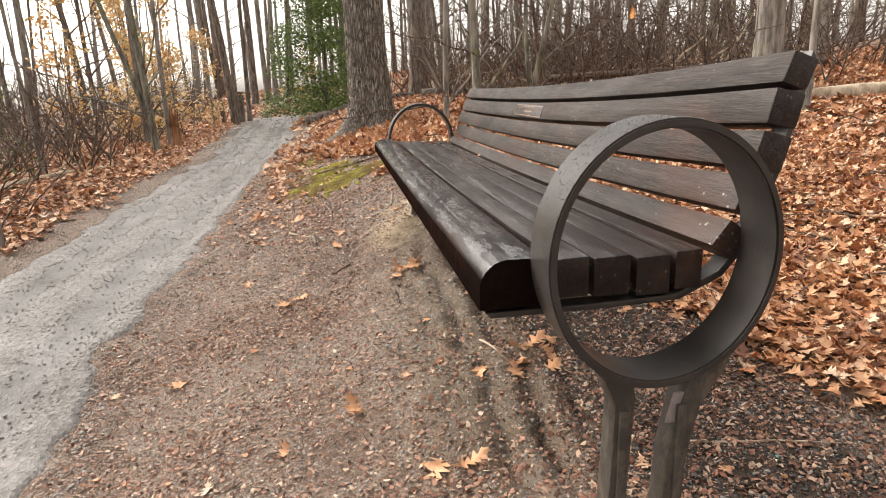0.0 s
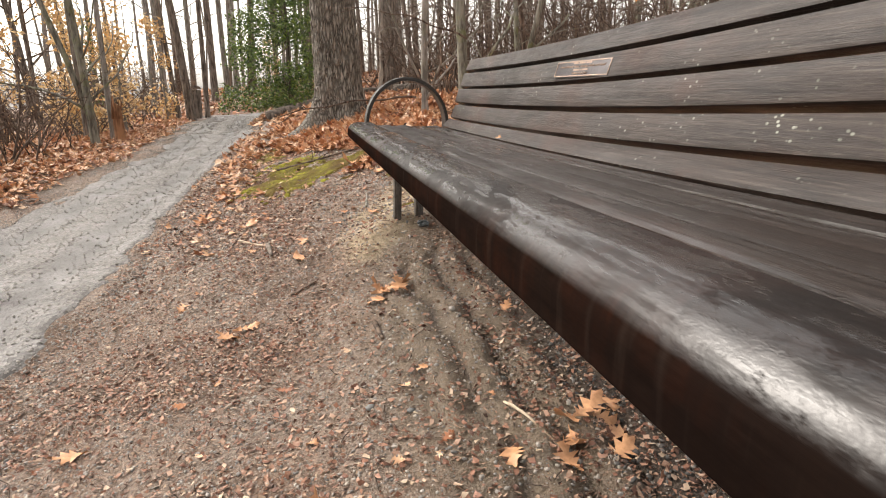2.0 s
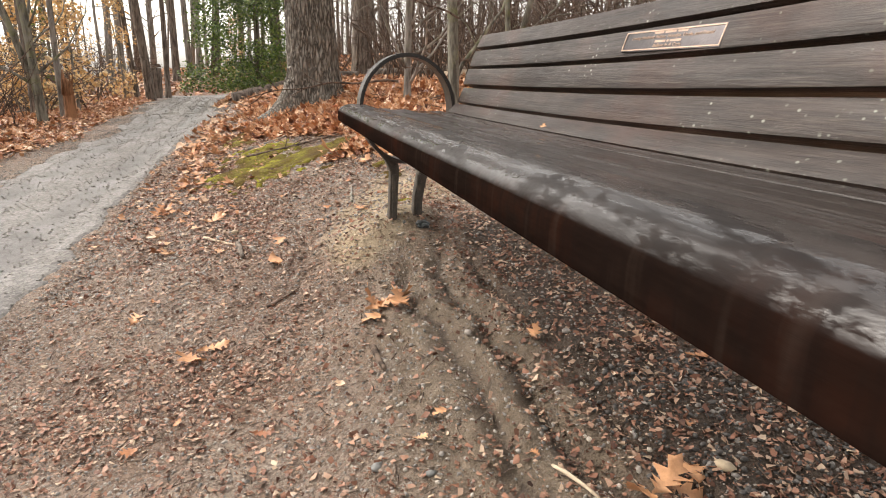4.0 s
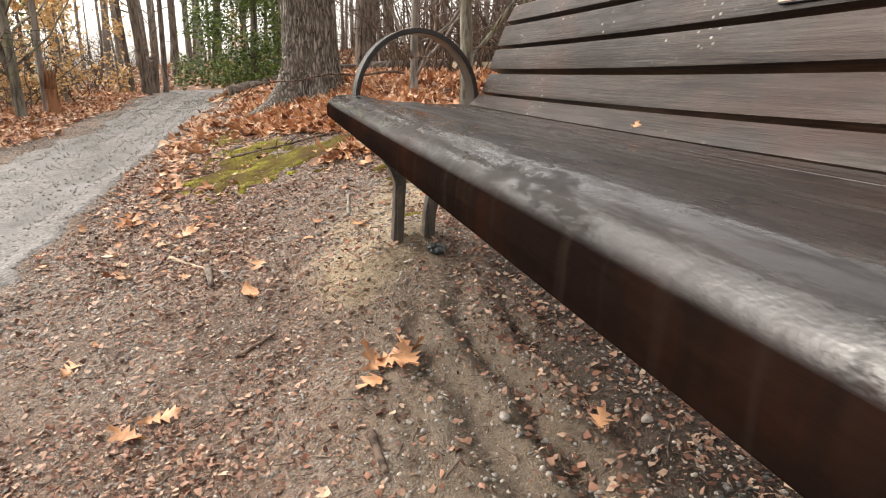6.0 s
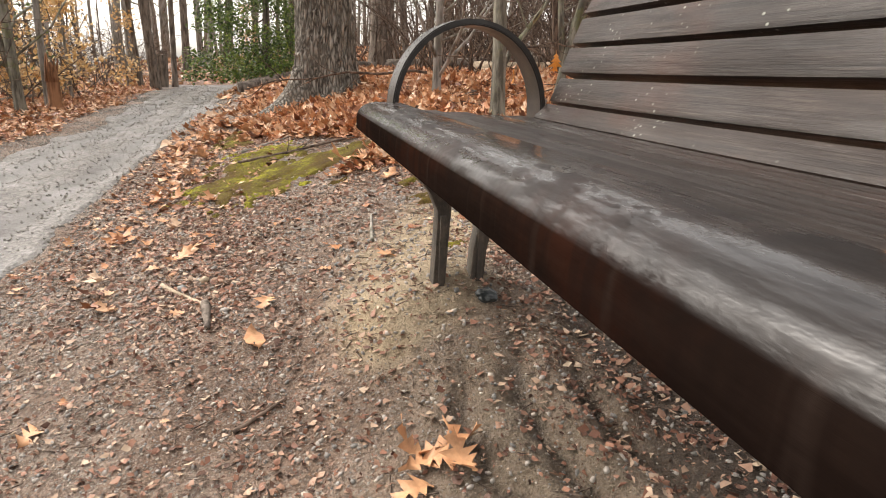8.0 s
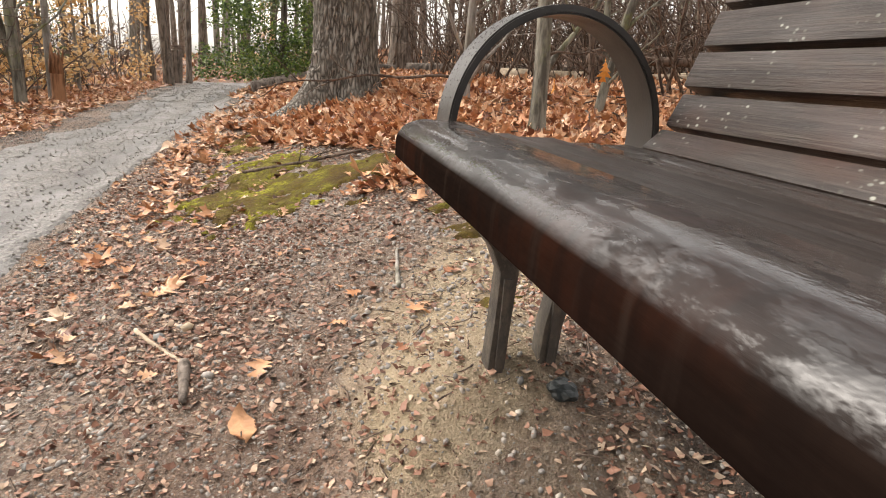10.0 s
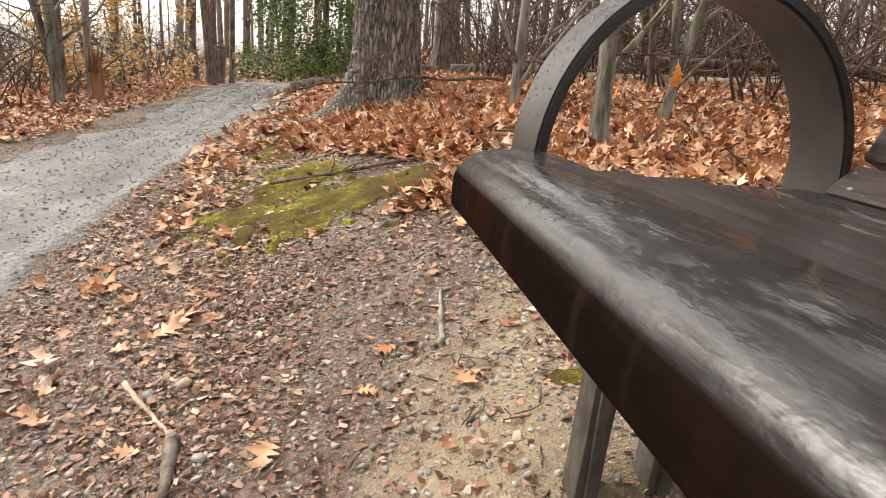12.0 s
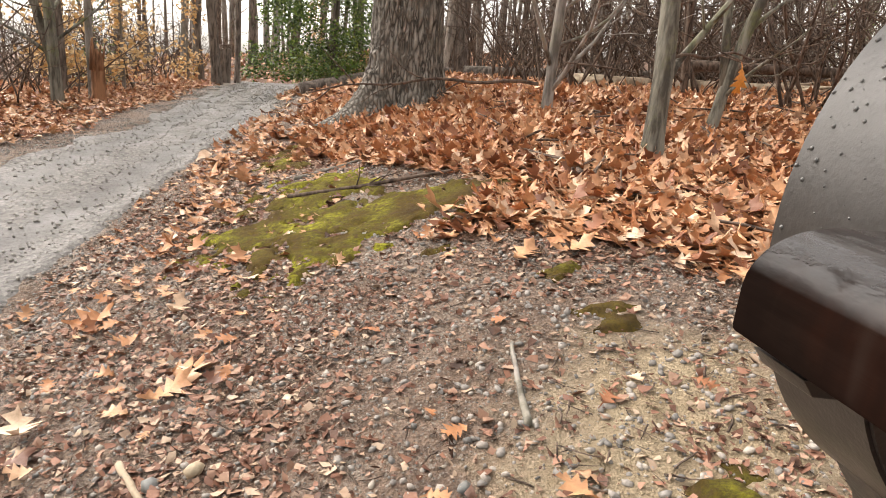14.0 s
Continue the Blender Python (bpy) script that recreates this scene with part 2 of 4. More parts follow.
M_BARK = bark_material("brown_bark", (0.070, 0.056, 0.046), (0.225, 0.185, 0.155), 22, 0.012)
M_PALE = bark_material("pale_bark", (0.13, 0.115, 0.10), (0.32, 0.29, 0.26), 18, 0.006, 0.35)
M_TWIG = bark_material("brush_bark", (0.045, 0.031, 0.024), (0.16, 0.115, 0.088), 30, 0.004)
M_LICHEN = bark_material("lichen_bark", (0.07, 0.062, 0.05), (0.23, 0.215, 0.175), 20, 0.008, 0.8)
M_ROT = bark_material("rotten_wood", (0.13, 0.06, 0.03), (0.34, 0.17, 0.09), 14, 0.015)
M_LOG = bark_material("bare_log", (0.24, 0.18, 0.125), (0.52, 0.42, 0.31), 9, 0.008)
M_FRONT = rail_wood()
M_WOOD = wet_wood("wet_seat_wood", (0.009, 0.0058, 0.0046), (0.026, 0.0175, 0.0137), (0.046, 0.034, 0.028), 0.2, 0.75)
M_BACK = wet_wood("weathered_back_wood", (0.0095, 0.0065, 0.0054), (0.044, 0.032, 0.027), (0.095, 0.075, 0.064), 0.8, 0.14)
M_STEEL, M_LEG = coated_steel(), muddy_steel()
M_BRONZE = plain("bronze_plate", (0.05, 0.043, 0.045), 0.35, 0.6)
M_BRASS = plain("brass_letters", (0.30, 0.20, 0.145), 0.4, 0.5)
M_STONE = stone_material()
M_PATHSTONE = stone_material("path_pebbles", 0.85, 0.8)
M_DARKSTONE = plain("dark_gravel", (0.075, 0.068, 0.062), 0.55)

# ---- mesh helpers ----
rng = np.random.default_rng(7)


def mesh_of(name, verts, faces, material, smooth=True):
    me = bpy.data.meshes.new(name)
    me.from_pydata([tuple(map(float, v)) for v in verts], [], [tuple(map(int, f)) for f in faces])
    me.materials.append(material)
    if smooth:
        me.shade_smooth()
    me.update()
    return me


def tri_mesh(name, verts, tris, material, smooth=True):
    """A mesh from arrays of vertices (n, 3) and triangles (m, 3)."""
    me = bpy.data.meshes.new(name)
    n = len(tris)
    me.vertices.add(len(verts))
    me.vertices.foreach_set("co", np.asarray(verts, np.float32).ravel())
    me.loops.add(3 * n)
    me.loops.foreach_set("vertex_index", np.asarray(tris, np.int32).ravel())
    me.polygons.add(n)
    me.polygons.foreach_set("loop_start", np.arange(0, 3 * n, 3, dtype=np.int32))
    me.materials.append(material)
    me.update(calc_edges=True)
    if smooth:
        me.shade_smooth()
    return me


def part(name, bm, material, parent, label=""):
    me = bpy.data.meshes.new(name)
    bm.to_mesh(me)
    bm.free()
    me.materials.append(material)
    me.shade_smooth()
    me.set_sharp_from_angle(angle=radians(38))
    return adopt(name, me, parent, label)


def adopt(name, me, parent, label=""):
    ob = new(name, me)
    ob.parent = parent
    if label:
        tagged(ob, label)
    return ob


def value_noise(x, y, cell, seed):
    """Smooth noise between -1 and 1 on the plan."""
    g = np.random.default_rng(seed).uniform(-1, 1, (64, 64))
    u, v = np.asarray(x, float) / cell + 1000, np.asarray(y, float) / cell + 1000
    i, j = np.floor(u).astype(int), np.floor(v).astype(int)
    a, b = u - i, v - j
    a, b = a * a * (3 - 2 * a), b * b * (3 - 2 * b)
    i, j, k, l = i % 64, j % 64, (i + 1) % 64, (j + 1) % 64
    return (g[i, j] * (1 - a) + g[k, j] * a) * (1 - b) + (g[i, l] * (1 - a) + g[k, l] * a) * b


# ---- the lie of the land ----
def along(y):
    f = lambda q: np.interp(q, [-60, -3, 0, 1.5, 2.5, 3.5, 4.75, 6.7, 10, 20.5, 34, 260], [-1.6, -1.06, -0.83, -0.70, -0.585, -0.44, -0.35, -0.13, -0.07, -0.10, 0.75, 1.6])
    return (f(y - 0.4) + f(y - 0.2) + f(y) + f(y + 0.2) + f(y + 0.4)) / 5


def across(x):
    f = lambda q: np.interp(q, [-260, -40, -10, -5, -3.4, -2.6, -1.3, 0.3, 0.8, 2, 6, 20, 260], [-14, -4.5, -1.2, -0.6, -0.43, -0.45, -0.42, 0.06, 0.13, 0.18, 0.5, 1.3, 5])
    return (f(x - 0.2) + f(x - 0.1) + f(x) + f(x + 0.1) + f(x + 0.2)) / 5


def bump_at(x, y, cx, cy, rx, ry):
    return np.exp(-(((x - cx) / rx) ** 2 + ((y - cy) / ry) ** 2))


def path_middle(y):
    return np.interp(y, [-60, -4, 2, 3, 4.5, 6, 7.5, 9.5, 12, 17, 19, 20, 20.6, 21.2, 22, 30], [-3.9, -2.4, -2.15, -2.07, -1.91, -1.66, -1.53, -1.50, -1.70, -2.0, -2.08, -1.6, -0.2, 2.6, 7.0, 40])


def path_half(y):
    return np.interp(y, [0, 4.5, 6, 7.5, 9.5, 12, 17, 19, 20, 20.6, 21.2, 22], [0.63, 0.63, 0.56, 0.53, 0.54, 0.62, 0.66, 0.72, 1.2, 2.0, 2.6, 3.0])


def land(x, y, crumbly=1.0):
    x, y = np.asarray(x, float), np.asarray(y, float)
    z = along(y) + across(x)
    z = z + 0.03 * value_noise(x, y, 1.3, 1) + 0.012 * value_noise(x, y, 0.37, 2) + crumbly * (0.006 * value_noise(x, y, 0.12, 3) + 0.004 * value_noise(x, y, 0.05, 4) + 0.0025 * value_noise(x, y, 0.024, 10))
    z = z + 0.4 * value_noise(x, y, 14, 5) * np.clip((np.abs(x) - 6) / 10, 0, 1)
    # mounds left round the footings, ruts worn by feet under the seat
    z = z + 0.07 * bump_at(x, y, 0.30, 2.86, 0.20, 0.22) + 0.05 * bump_at(x, y, 0.12, 2.76, 0.16, 0.2)
    z = z + 0.26 * bump_at(x, y, 0.28, -0.05, 0.24, 0.3)
    worn = np.clip((y - 0.3) / 0.4, 0, 1) * np.clip((2.7 - y) / 0.35, 0, 1)
    sway = 0.045 * value_noise(x * 0, y, 0.6, 6) + 0.02 * value_noise(x * 0, y, 0.17, 7) + 0.012 * value_noise(x, y, 0.06, 8)
    worn = worn * (0.65 + 0.5 * value_noise(x, y, 0.3, 9))
    for cx, w, d in ((0.10, 0.03, 0.018), (0.22, 0.036, 0.042), (0.35, 0.036, 0.06), (0.48, 0.036, 0.045)):
        z = z - worn * d * np.exp(-((x - cx - sway) / w) ** 2)
    z = z - 0.055 * bump_at(x, y, -0.22, 2.25, 0.3, 0.6)
    # the hollow before the oak
    z = z - 0.05 * bump_at(x, y, 0.1, 6.3, 0.9, 0.7)
    return z


def litter_amount(x, y):
    edge = np.interp(y, [-6, 0.3, 1.0, 3.4, 3.75, 4.05, 4.3, 4.8, 5.2, 6.0, 9, 30], [1.35, 1.32, 1.08, 0.95, 0.76, 0.42, 0.05, 0.3, -0.2, -0.5, -0.7, -0.6])
    right = np.clip((x - edge + 0.14 * value_noise(x, y, 0.4, 11) + 0.05 * value_noise(x, y, 0.1, 12)) / 0.22, 0, 1)
    left = np.clip((path_middle(y) - path_half(y) - 0.16 - x + 0.1 * value_noise(x, y, 0.4, 13)) / 0.25, 0, 1)
    beyond = np.clip((y - 21) / 2, 0, 1)
    verge = 0.35 * np.clip(1 - np.abs(x + 0.95) / 0.5, 0, 1) * np.clip((y - 2.5) / 3, 0, 1)
    return np.clip(np.maximum(np.maximum(right, left), np.maximum(beyond, verge)), 0, 1)


def moss_amount(x, y):
    m = 0.85 * bump_at(x, y, -0.22, 4.45, 0.38, 0.28) + 0.85 * bump_at(x, y, 0.25, 4.68, 0.36, 0.13) + 0.85 * bump_at(x, y, -0.40, 4.95, 0.34, 0.42)
    m = m + 0.62 * bump_at(x, y, -0.5, 5.9, 0.18, 0.6) + 0.62 * bump_at(x, y, 0.37, 3.65, 0.10, 0.07) + 0.55 * bump_at(x, y, 0.36, 3.92, 0.12, 0.10) + 0.55 * bump_at(x, y, 0.38, 3.12, 0.10, 0.08) + 0.8 * bump_at(x, y, 0.55, 0.02, 0.1, 0.12)
    k = np.clip(m * 3, 0, 1)
    return m + k * (0.36 * value_noise(x, y, 0.19, 21) + 0.42 * value_noise(x, y, 0.065, 22)) + 0.24 * value_noise(x, y, 0.028, 24)


def in_path(x, y):
    off = 0.09 * value_noise(x, y, 0.5, 31) + 0.06 * value_noise(x, y, 0.13, 32) + 0.03 * value_noise(x, y, 0.05, 33)
    return path_half(y) - np.abs(x - path_middle(y)) + off


def build_ground():
    def spaced(lo, a, b, hi, step, n):
        k = np.linspace(0, 1, n + 1)
        grow = lambda d: d * (k ** 2.6)
        left = a - grow(a - lo)[:0:-1]
        right = b + grow(hi - b)[1:]
        return np.concatenate([left, np.arange(a, b + step / 2, step), right])

    xs, ys = spaced(-240, -3.0, 1.6, 240, 0.016, 36), spaced(-60, -0.3, 7.4, 260, 0.019, 46)
    X, Y = np.meshgrid(xs, ys)
    Z = land(X, Y) - 0.05 * np.clip((in_path(X, Y) - 0.03) / 0.08, 0, 1) * np.where(Y > 7.4, 1.6, 1)
    nx, ny = len(xs), len(ys)
    i = np.arange(nx * ny).reshape(ny, nx)
    a, b, c, d = i[:-1, :-1].ravel(), i[:-1, 1:].ravel(), i[1:, 1:].ravel(), i[1:, :-1].ravel()
    me = tri_mesh("ground", np.c_[X.ravel(), Y.ravel(), Z.ravel()], np.concatenate([np.c_[a, b, c], np.c_[a, c, d]]), M_SOIL)
    x, y = X.ravel(), Y.ravel()
    sand = 1.0 * bump_at(x, y, 0.13, 2.78, 0.15, 0.17) + 0.62 * bump_at(x, y, 0.2, 3.1, 0.33, 0.5) + 0.55 * bump_at(x, y, 0.5, 3.35, 0.3, 0.35) + 0.5 * bump_at(x, y, 0.2, -0.1, 0.2, 0.2)
    rut = bump_at(x, y, 0.27, 1.6, 0.28, 1.3)
    # Band under and behind the seat: dark mulch with the bench's shade painted in
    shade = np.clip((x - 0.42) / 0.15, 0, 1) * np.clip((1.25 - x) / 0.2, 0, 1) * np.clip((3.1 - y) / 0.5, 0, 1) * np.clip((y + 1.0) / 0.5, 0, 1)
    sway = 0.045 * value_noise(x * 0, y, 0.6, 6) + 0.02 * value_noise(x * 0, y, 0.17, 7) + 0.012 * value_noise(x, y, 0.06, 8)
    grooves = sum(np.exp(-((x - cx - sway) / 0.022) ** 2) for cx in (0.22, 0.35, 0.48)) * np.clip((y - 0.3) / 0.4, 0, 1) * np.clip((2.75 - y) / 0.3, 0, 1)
    humus_shade = np.maximum(shade, 0.6 * grooves)
    for nm, val in (("humus_shade", humus_shade), ("sand", sand), ("litter", litter_amount(x, y)), ("rut", rut)):
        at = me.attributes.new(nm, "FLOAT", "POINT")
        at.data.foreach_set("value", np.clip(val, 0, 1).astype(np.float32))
    return tagged(new("ground", me), "damp brown woodland soil with worn bare patches", "ground", kind="structure")


def build_path():
    ys = np.concatenate([np.linspace(-30, -1, 30)[:-1], np.arange(-1, 9, 0.04), np.linspace(9, 18.9, 80), np.arange(19, 22, 0.05)])
    us = np.linspace(-1.3, 1.3, 53)
    Y, U = np.meshgrid(ys, us, indexing="ij")
    X = path_middle(Y) + U * path_half(Y)
    edge = 1 - np.clip((in_path(X, Y) + 0.02) / 0.07, 0, 1)
    Z = land(X, Y, 0.0) + 0.010 - 0.045 * edge - 0.010 * np.exp(-((U - 0.45) / 0.22) ** 2) - 0.010 * np.exp(-((U + 0.45) / 0.22) ** 2)
    n, m = Y.shape
    i = np.arange(n * m).reshape(n, m)
    a, b, c, d = i[:-1, :-1].ravel(), i[:-1, 1:].ravel(), i[1:, 1:].ravel(), i[1:, :-1].ravel()
    me = tri_mesh("path", np.c_[X.ravel(), Y.ravel(), Z.ravel()], np.concatenate([np.c_[a, b, c], np.c_[a, c, d]]), M_GRAVEL)
    coarse = 1 - np.exp(-((U - 0.45) / 0.2) ** 2) - np.exp(-((U + 0.45) / 0.2) ** 2)
    at = me.attributes.new("coarse", "FLOAT", "POINT")
    at.data.foreach_set("value", np.clip(coarse, 0, 1).astype(np.float32).ravel())
    return tagged(new("path", me), "grey gravel footpath with two smoother wheel tracks", "path", kind="structure")


def build_moss():
    step = 0.016
    xs, ys = np.arange(-1.0, 1.0, step), np.arange(-0.4, 7.6, step)
    X, Y = np.meshgrid(xs, ys)
    A = moss_amount(X, Y)
    lump = 0.5 + 0.5 * value_noise(X, Y, 0.07, 23)
    Z = land(X, Y) + np.clip((A - 0.52) * 0.05, -0.012, 0.012) + 0.005 * lump * (A > 0.55) + rng.uniform(-0.002, 0.002, X.shape)
    ny, nx = X.shape
    i = np.arange(nx * ny).reshape(ny, nx)
    a, b, c, d = i[:-1, :-1].ravel(), i[:-1, 1:].ravel(), i[1:, 1:].ravel(), i[1:, :-1].ravel()
    keep = (A.ravel()[np.c_[a, b, c, d]].max(1) > 0.5)
    t = np.concatenate([np.c_[a, b, c][keep], np.c_[a, c, d][keep]])
    used, t2 = np.unique(t.ravel(), return_inverse=True)
    v = np.c_[X.ravel(), Y.ravel(), Z.ravel()][used]
    me = tri_mesh("moss_patch", v, t2.reshape(-1, 3), M_MOSS)
    return tagged(new("moss_patch", me), "yellow-green and brown moss cushions on the soil", "moss", kind="stuff")


build_ground()
build_path()
build_moss()


# ---- tubes and trees ----
class Tubes:
    """Collects tapered tubes and makes one mesh of them."""

    def __init__(self):
        self.v, self.t, self.n = [], [], 0

    def add(self, pts, radii, sides=5, rough=0.0):
        p = np.asarray(pts, float)
        r = np.asarray(radii, float)
        d = np.gradient(p, axis=0)
        d /= np.linalg.norm(d, axis=1)[:, None] + 1e-9
        ref = np.array([0.0, 0.0, 1.0]) if abs(d[:, 2]).mean() < 0.8 else np.array([1.0, 0.0, 0.0])
        u = np.cross(d, ref)
        u /= np.linalg.norm(u, axis=1)[:, None] + 1e-9
        w = np.cross(d, u)
        k = np.arange(sides) * 2 * math.pi / sides
        rr = r[:, None] * (1 + rough * rng.uniform(-1, 1, (len(p), sides)))
        ring = p[:, None, :] + rr[:, :, None] * (u[:, None, :] * np.cos(k)[None, :, None] + w[:, None, :] * np.sin(k)[None, :, None])
        m = len(p)
        i = np.arange(m * sides).reshape(m, sides) + self.n
        a, b = i[:-1], np.roll(i, -1, 1)[:-1]
        c, e = np.roll(i, -1, 1)[1:], i[1:]
        self.v.append(ring.reshape(-1, 3))
        self.t += [np.stack([a, b, c], -1).reshape(-1, 3), np.stack([a, c, e], -1).reshape(-1, 3)]
        tip = np.arange(1, sides - 1)
        self.t.append(np.c_[np.full(sides - 2, i[-1, 0]), i[-1, tip], i[-1, tip + 1]])
        self.t.append(np.c_[np.full(sides - 2, i[0, 0]), i[0, tip + 1], i[0, tip]])
        self.n += m * sides

    def mesh(self, name, material):
        return tri_mesh(name, np.concatenate(self.v), np.concatenate(self.t), material)


def wander(p0, direction, length, n, bend, droop=0.0):
    """A crooked line of n points from p0."""
    d = np.array(direction, float)
    d /= np.linalg.norm(d)
    out = [np.array(p0, float)]
    for _ in range(n - 1):
        d = d + rng.normal(0, bend, 3) + np.array([0, 0, droop])
        d /= np.linalg.norm(d)
        out.append(out[-1] + d * length / (n - 1))
    return np.array(out)


def point_on(p, f):
    f = f * (len(p) - 1)
    k = min(int(f), len(p) - 2)
    return p[k] + (p[k + 1] - p[k]) * (f - k), p[k + 1] - p[k]


def add_limbs(tubes, trunk, radius, count, lo, hi, length, level, tips, rise=0.35, sides=5):
    for _ in range(count):
        f = rng.uniform(lo, hi)
        q, d = point_on(trunk, f)
        d = d / (np.linalg.norm(d) + 1e-9)
        a = rng.uniform(0, 2 * math.pi)
        way = np.array([math.cos(a), math.sin(a), rise + rng.uniform(-0.2, 0.5)]) + 0.35 * d
        ln = length * rng.uniform(0.5, 1.2) * (1.15 - 0.6 * f)
        r = radius * (1 - 0.75 * f) * rng.uniform(0.3, 0.55)
        limb = wander(q, way, ln, 7, 0.17, 0.02)
        tubes.add(limb, np.linspace(max(r, 0.004), max(0.25 * r, 0.002), 7), sides)
        tips.append(limb)
        if level > 0:
            add_limbs(tubes, limb, max(r, 0.006), 4, 0.25, 0.95, ln * 0.55, level - 1, tips, 0.2, 3)


def bare_tree(name, x, y, r, h, material, label, lean=(0, 0), limbs=9, level=1, flare=0.0, low=0.35, fork=0.0, group="", category="tree"):
    """A leafless tree: an Empty at its foot with a trunk and its branches."""
    z = float(land(x, y)) - 0.06
    root = tagged(new(name), label, category, group)
    root.location = (x, y, z)
    n = 16
    trunk = wander((0, 0, 0), (lean[0], lean[1], 1), h, n, 0.025)
    k = np.linspace(0, 1, n)
    rad = r * (1 - 0.8 * k)
    trunk = np.concatenate([trunk[:1], trunk[1:2] * 0.12, trunk[1:2] * 0.35, trunk[1:2] * 0.65, trunk[1:]])
    rad = np.concatenate([[r * (1.25 + flare)], [r * (1.12 + 0.45 * flare)], [r * (1.03 + 0.12 * flare)], [r * 0.99], rad[1:]])
    t = Tubes()
    t.add(trunk, rad, 14 if r > 0.1 else 8, 0.05)
    adopt("trunk", t.mesh("trunk", material), root)
    b, tips = Tubes(), []
    if fork:
        q, _ = point_on(trunk, fork)
        second = wander(q, (lean[0] - 0.25, lean[1] + 0.1, 1), h * (1 - fork), 10, 0.04)
        b.add(second, np.linspace(r * 0.75, r * 0.15, 10), 8)
        add_limbs(b, second, r * 0.7, limbs // 2, 0.1, 0.95, h * 0.2, level, tips)
    add_limbs(b, trunk, r, limbs, low, 0.97, h * 0.22, level, tips)
    tagged(adopt("crown", b.mesh("crown", material), root), kind="stuff")
    return root, tips


def oak_tree():
    """The big oak by the path: ridged trunk with a wide flare of roots."""
    x0, y0 = 0.24, 7.2
    root = tagged(new("oak_tree"), "thick old oak with deeply ridged grey bark and flared roots", "tree")
    root.location = (x0, y0, float(land(x0, y0)) - 0.17)
    nz, na = 250, 260
    hz = np.concatenate([np.linspace(0, 2.6, 220), np.linspace(2.7, 15, 30)])
    ang = np.arange(na) * 2 * math.pi / na
    H, A = np.meshgrid(hz, ang, indexing="ij")
    r = 0.256 - 0.011 * np.minimum(H, 6) - 0.01 * np.maximum(H - 6, 0)
    flare = np.exp(-H / 0.30) * 0.15 + np.exp(-H / 0.11) * 0.06
    lobes = 0.55 + 0.3 * np.cos(3 * A + 0.6) + 0.35 * np.cos(5 * A - 0.9) + 1.6 * np.exp(-((A - 3.85) / 0.30) ** 2) + 0.7 * np.exp(-((A - 4.9) / 0.3) ** 2)
    ridge = np.abs(value_noise(A * 0.30 + 0.012 * value_noise(A, H, 0.2, 44), H * 0.17, 0.024, 41)) + 0.6 * np.abs(value_noise(A * 0.3 + 0.3, H * 0.25, 0.013, 42))
    r = r + flare * lobes - 0.026 * ridge + 0.012
    lean = -0.02 * H
    V = np.c_[(lean + r * np.cos(A)).ravel(), (r * np.sin(A)).ravel(), H.ravel()]
    i = np.arange(nz * na).reshape(nz, na)
    a, b = i[:-1], np.roll(i, -1, 1)[:-1]
    c, d = np.roll(i, -1, 1)[1:], i[1:]
    tri = np.concatenate([np.stack([a, b, c], -1).reshape(-1, 3), np.stack([a, c, d], -1).reshape(-1, 3)])
    adopt("trunk", tri_mesh("trunk", V, tri, M_OAK), root)
    t, tips = Tubes(), []
    trunk = np.array([(-0.02 * h, 0, h) for h in np.linspace(0, 15, 12)])
    add_limbs(t, trunk, 0.2, 12, 0.38, 0.97, 4.0, 1, tips)
    tagged(adopt("crown", t.mesh("crown", M_BARK), root), kind="stuff")
    for a, ln in ((3.85, 0.72), (4.6, 0.5), (5.4, 0.5), (2.4, 0.5), (0.2, 0.42)):
        rt = Tubes()
        p = [(math.cos(a) * s, math.sin(a) * s, max(0.16 - 0.36 * (s - 0.2), -0.05) + float(land(x0 + math.cos(a) * s, y0 + math.sin(a) * s)) - float(land(x0, y0))) for s in np.linspace(0.18, ln, 6)]
        rt.add(p, np.linspace(0.11, 0.035, 6), 10, 0.05)
        adopt("root", rt.mesh("root", M_OAK), root)
    return root


oak_tree()

# ---- trees that stand apart ----
GREY, BROWN = "bare forest tree with straight grey-brown trunk", "slim bare tree with dark brown bark beside the path"
bare_tree("tree", 1.76, 14.0, 0.22, 16, M_BARK, "tall tree with rough reddish-brown trunk behind the oak", limbs=10, low=0.4)
bare_tree("tree", -2.95, 17.2, 0.105, 17, M_BARK, BROWN, (-0.03, 0), limbs=9, low=0.4)
bare_tree("tree", -3.16, 16.7, 0.06, 16, M_BARK, BROWN, (-0.07, 0), limbs=8, low=0.4)
bare_tree("tree", -2.78, 18.8, 0.07, 15, M_BARK, GREY, (0.02, 0), limbs=8, low=0.4)
bare_tree("tree", -2.92, 9.1, 0.056, 9, M_LICHEN, "crooked forked tree with greenish-grey bark at the path's edge", (-0.04, 0), limbs=12, low=0.15, fork=0.16, flare=0.3)
bare_tree("tree", -2.93, 10.0, 0.042, 10, M_PALE, "slim pale grey tree rising beside a rotten stump", (0, 0), limbs=8, low=0.3)
bare_tree("tree", -3.4, 10.4, 0.055, 10, M_BARK, BROWN, (-0.05, 0), limbs=9, low=0.3)
bare_tree("tree", -2.98, 4.5, 0.04, 7, M_BARK, "thin dark sapling leaning over the path's edge", (-0.05, 0.02), limbs=9, low=0.25)
bare_tree("tree", 4.9, 6.0, 0.16, 14, M_PALE, "smooth pale grey tree trunk behind the bench", (0.0, 0), limbs=8, low=0.45)
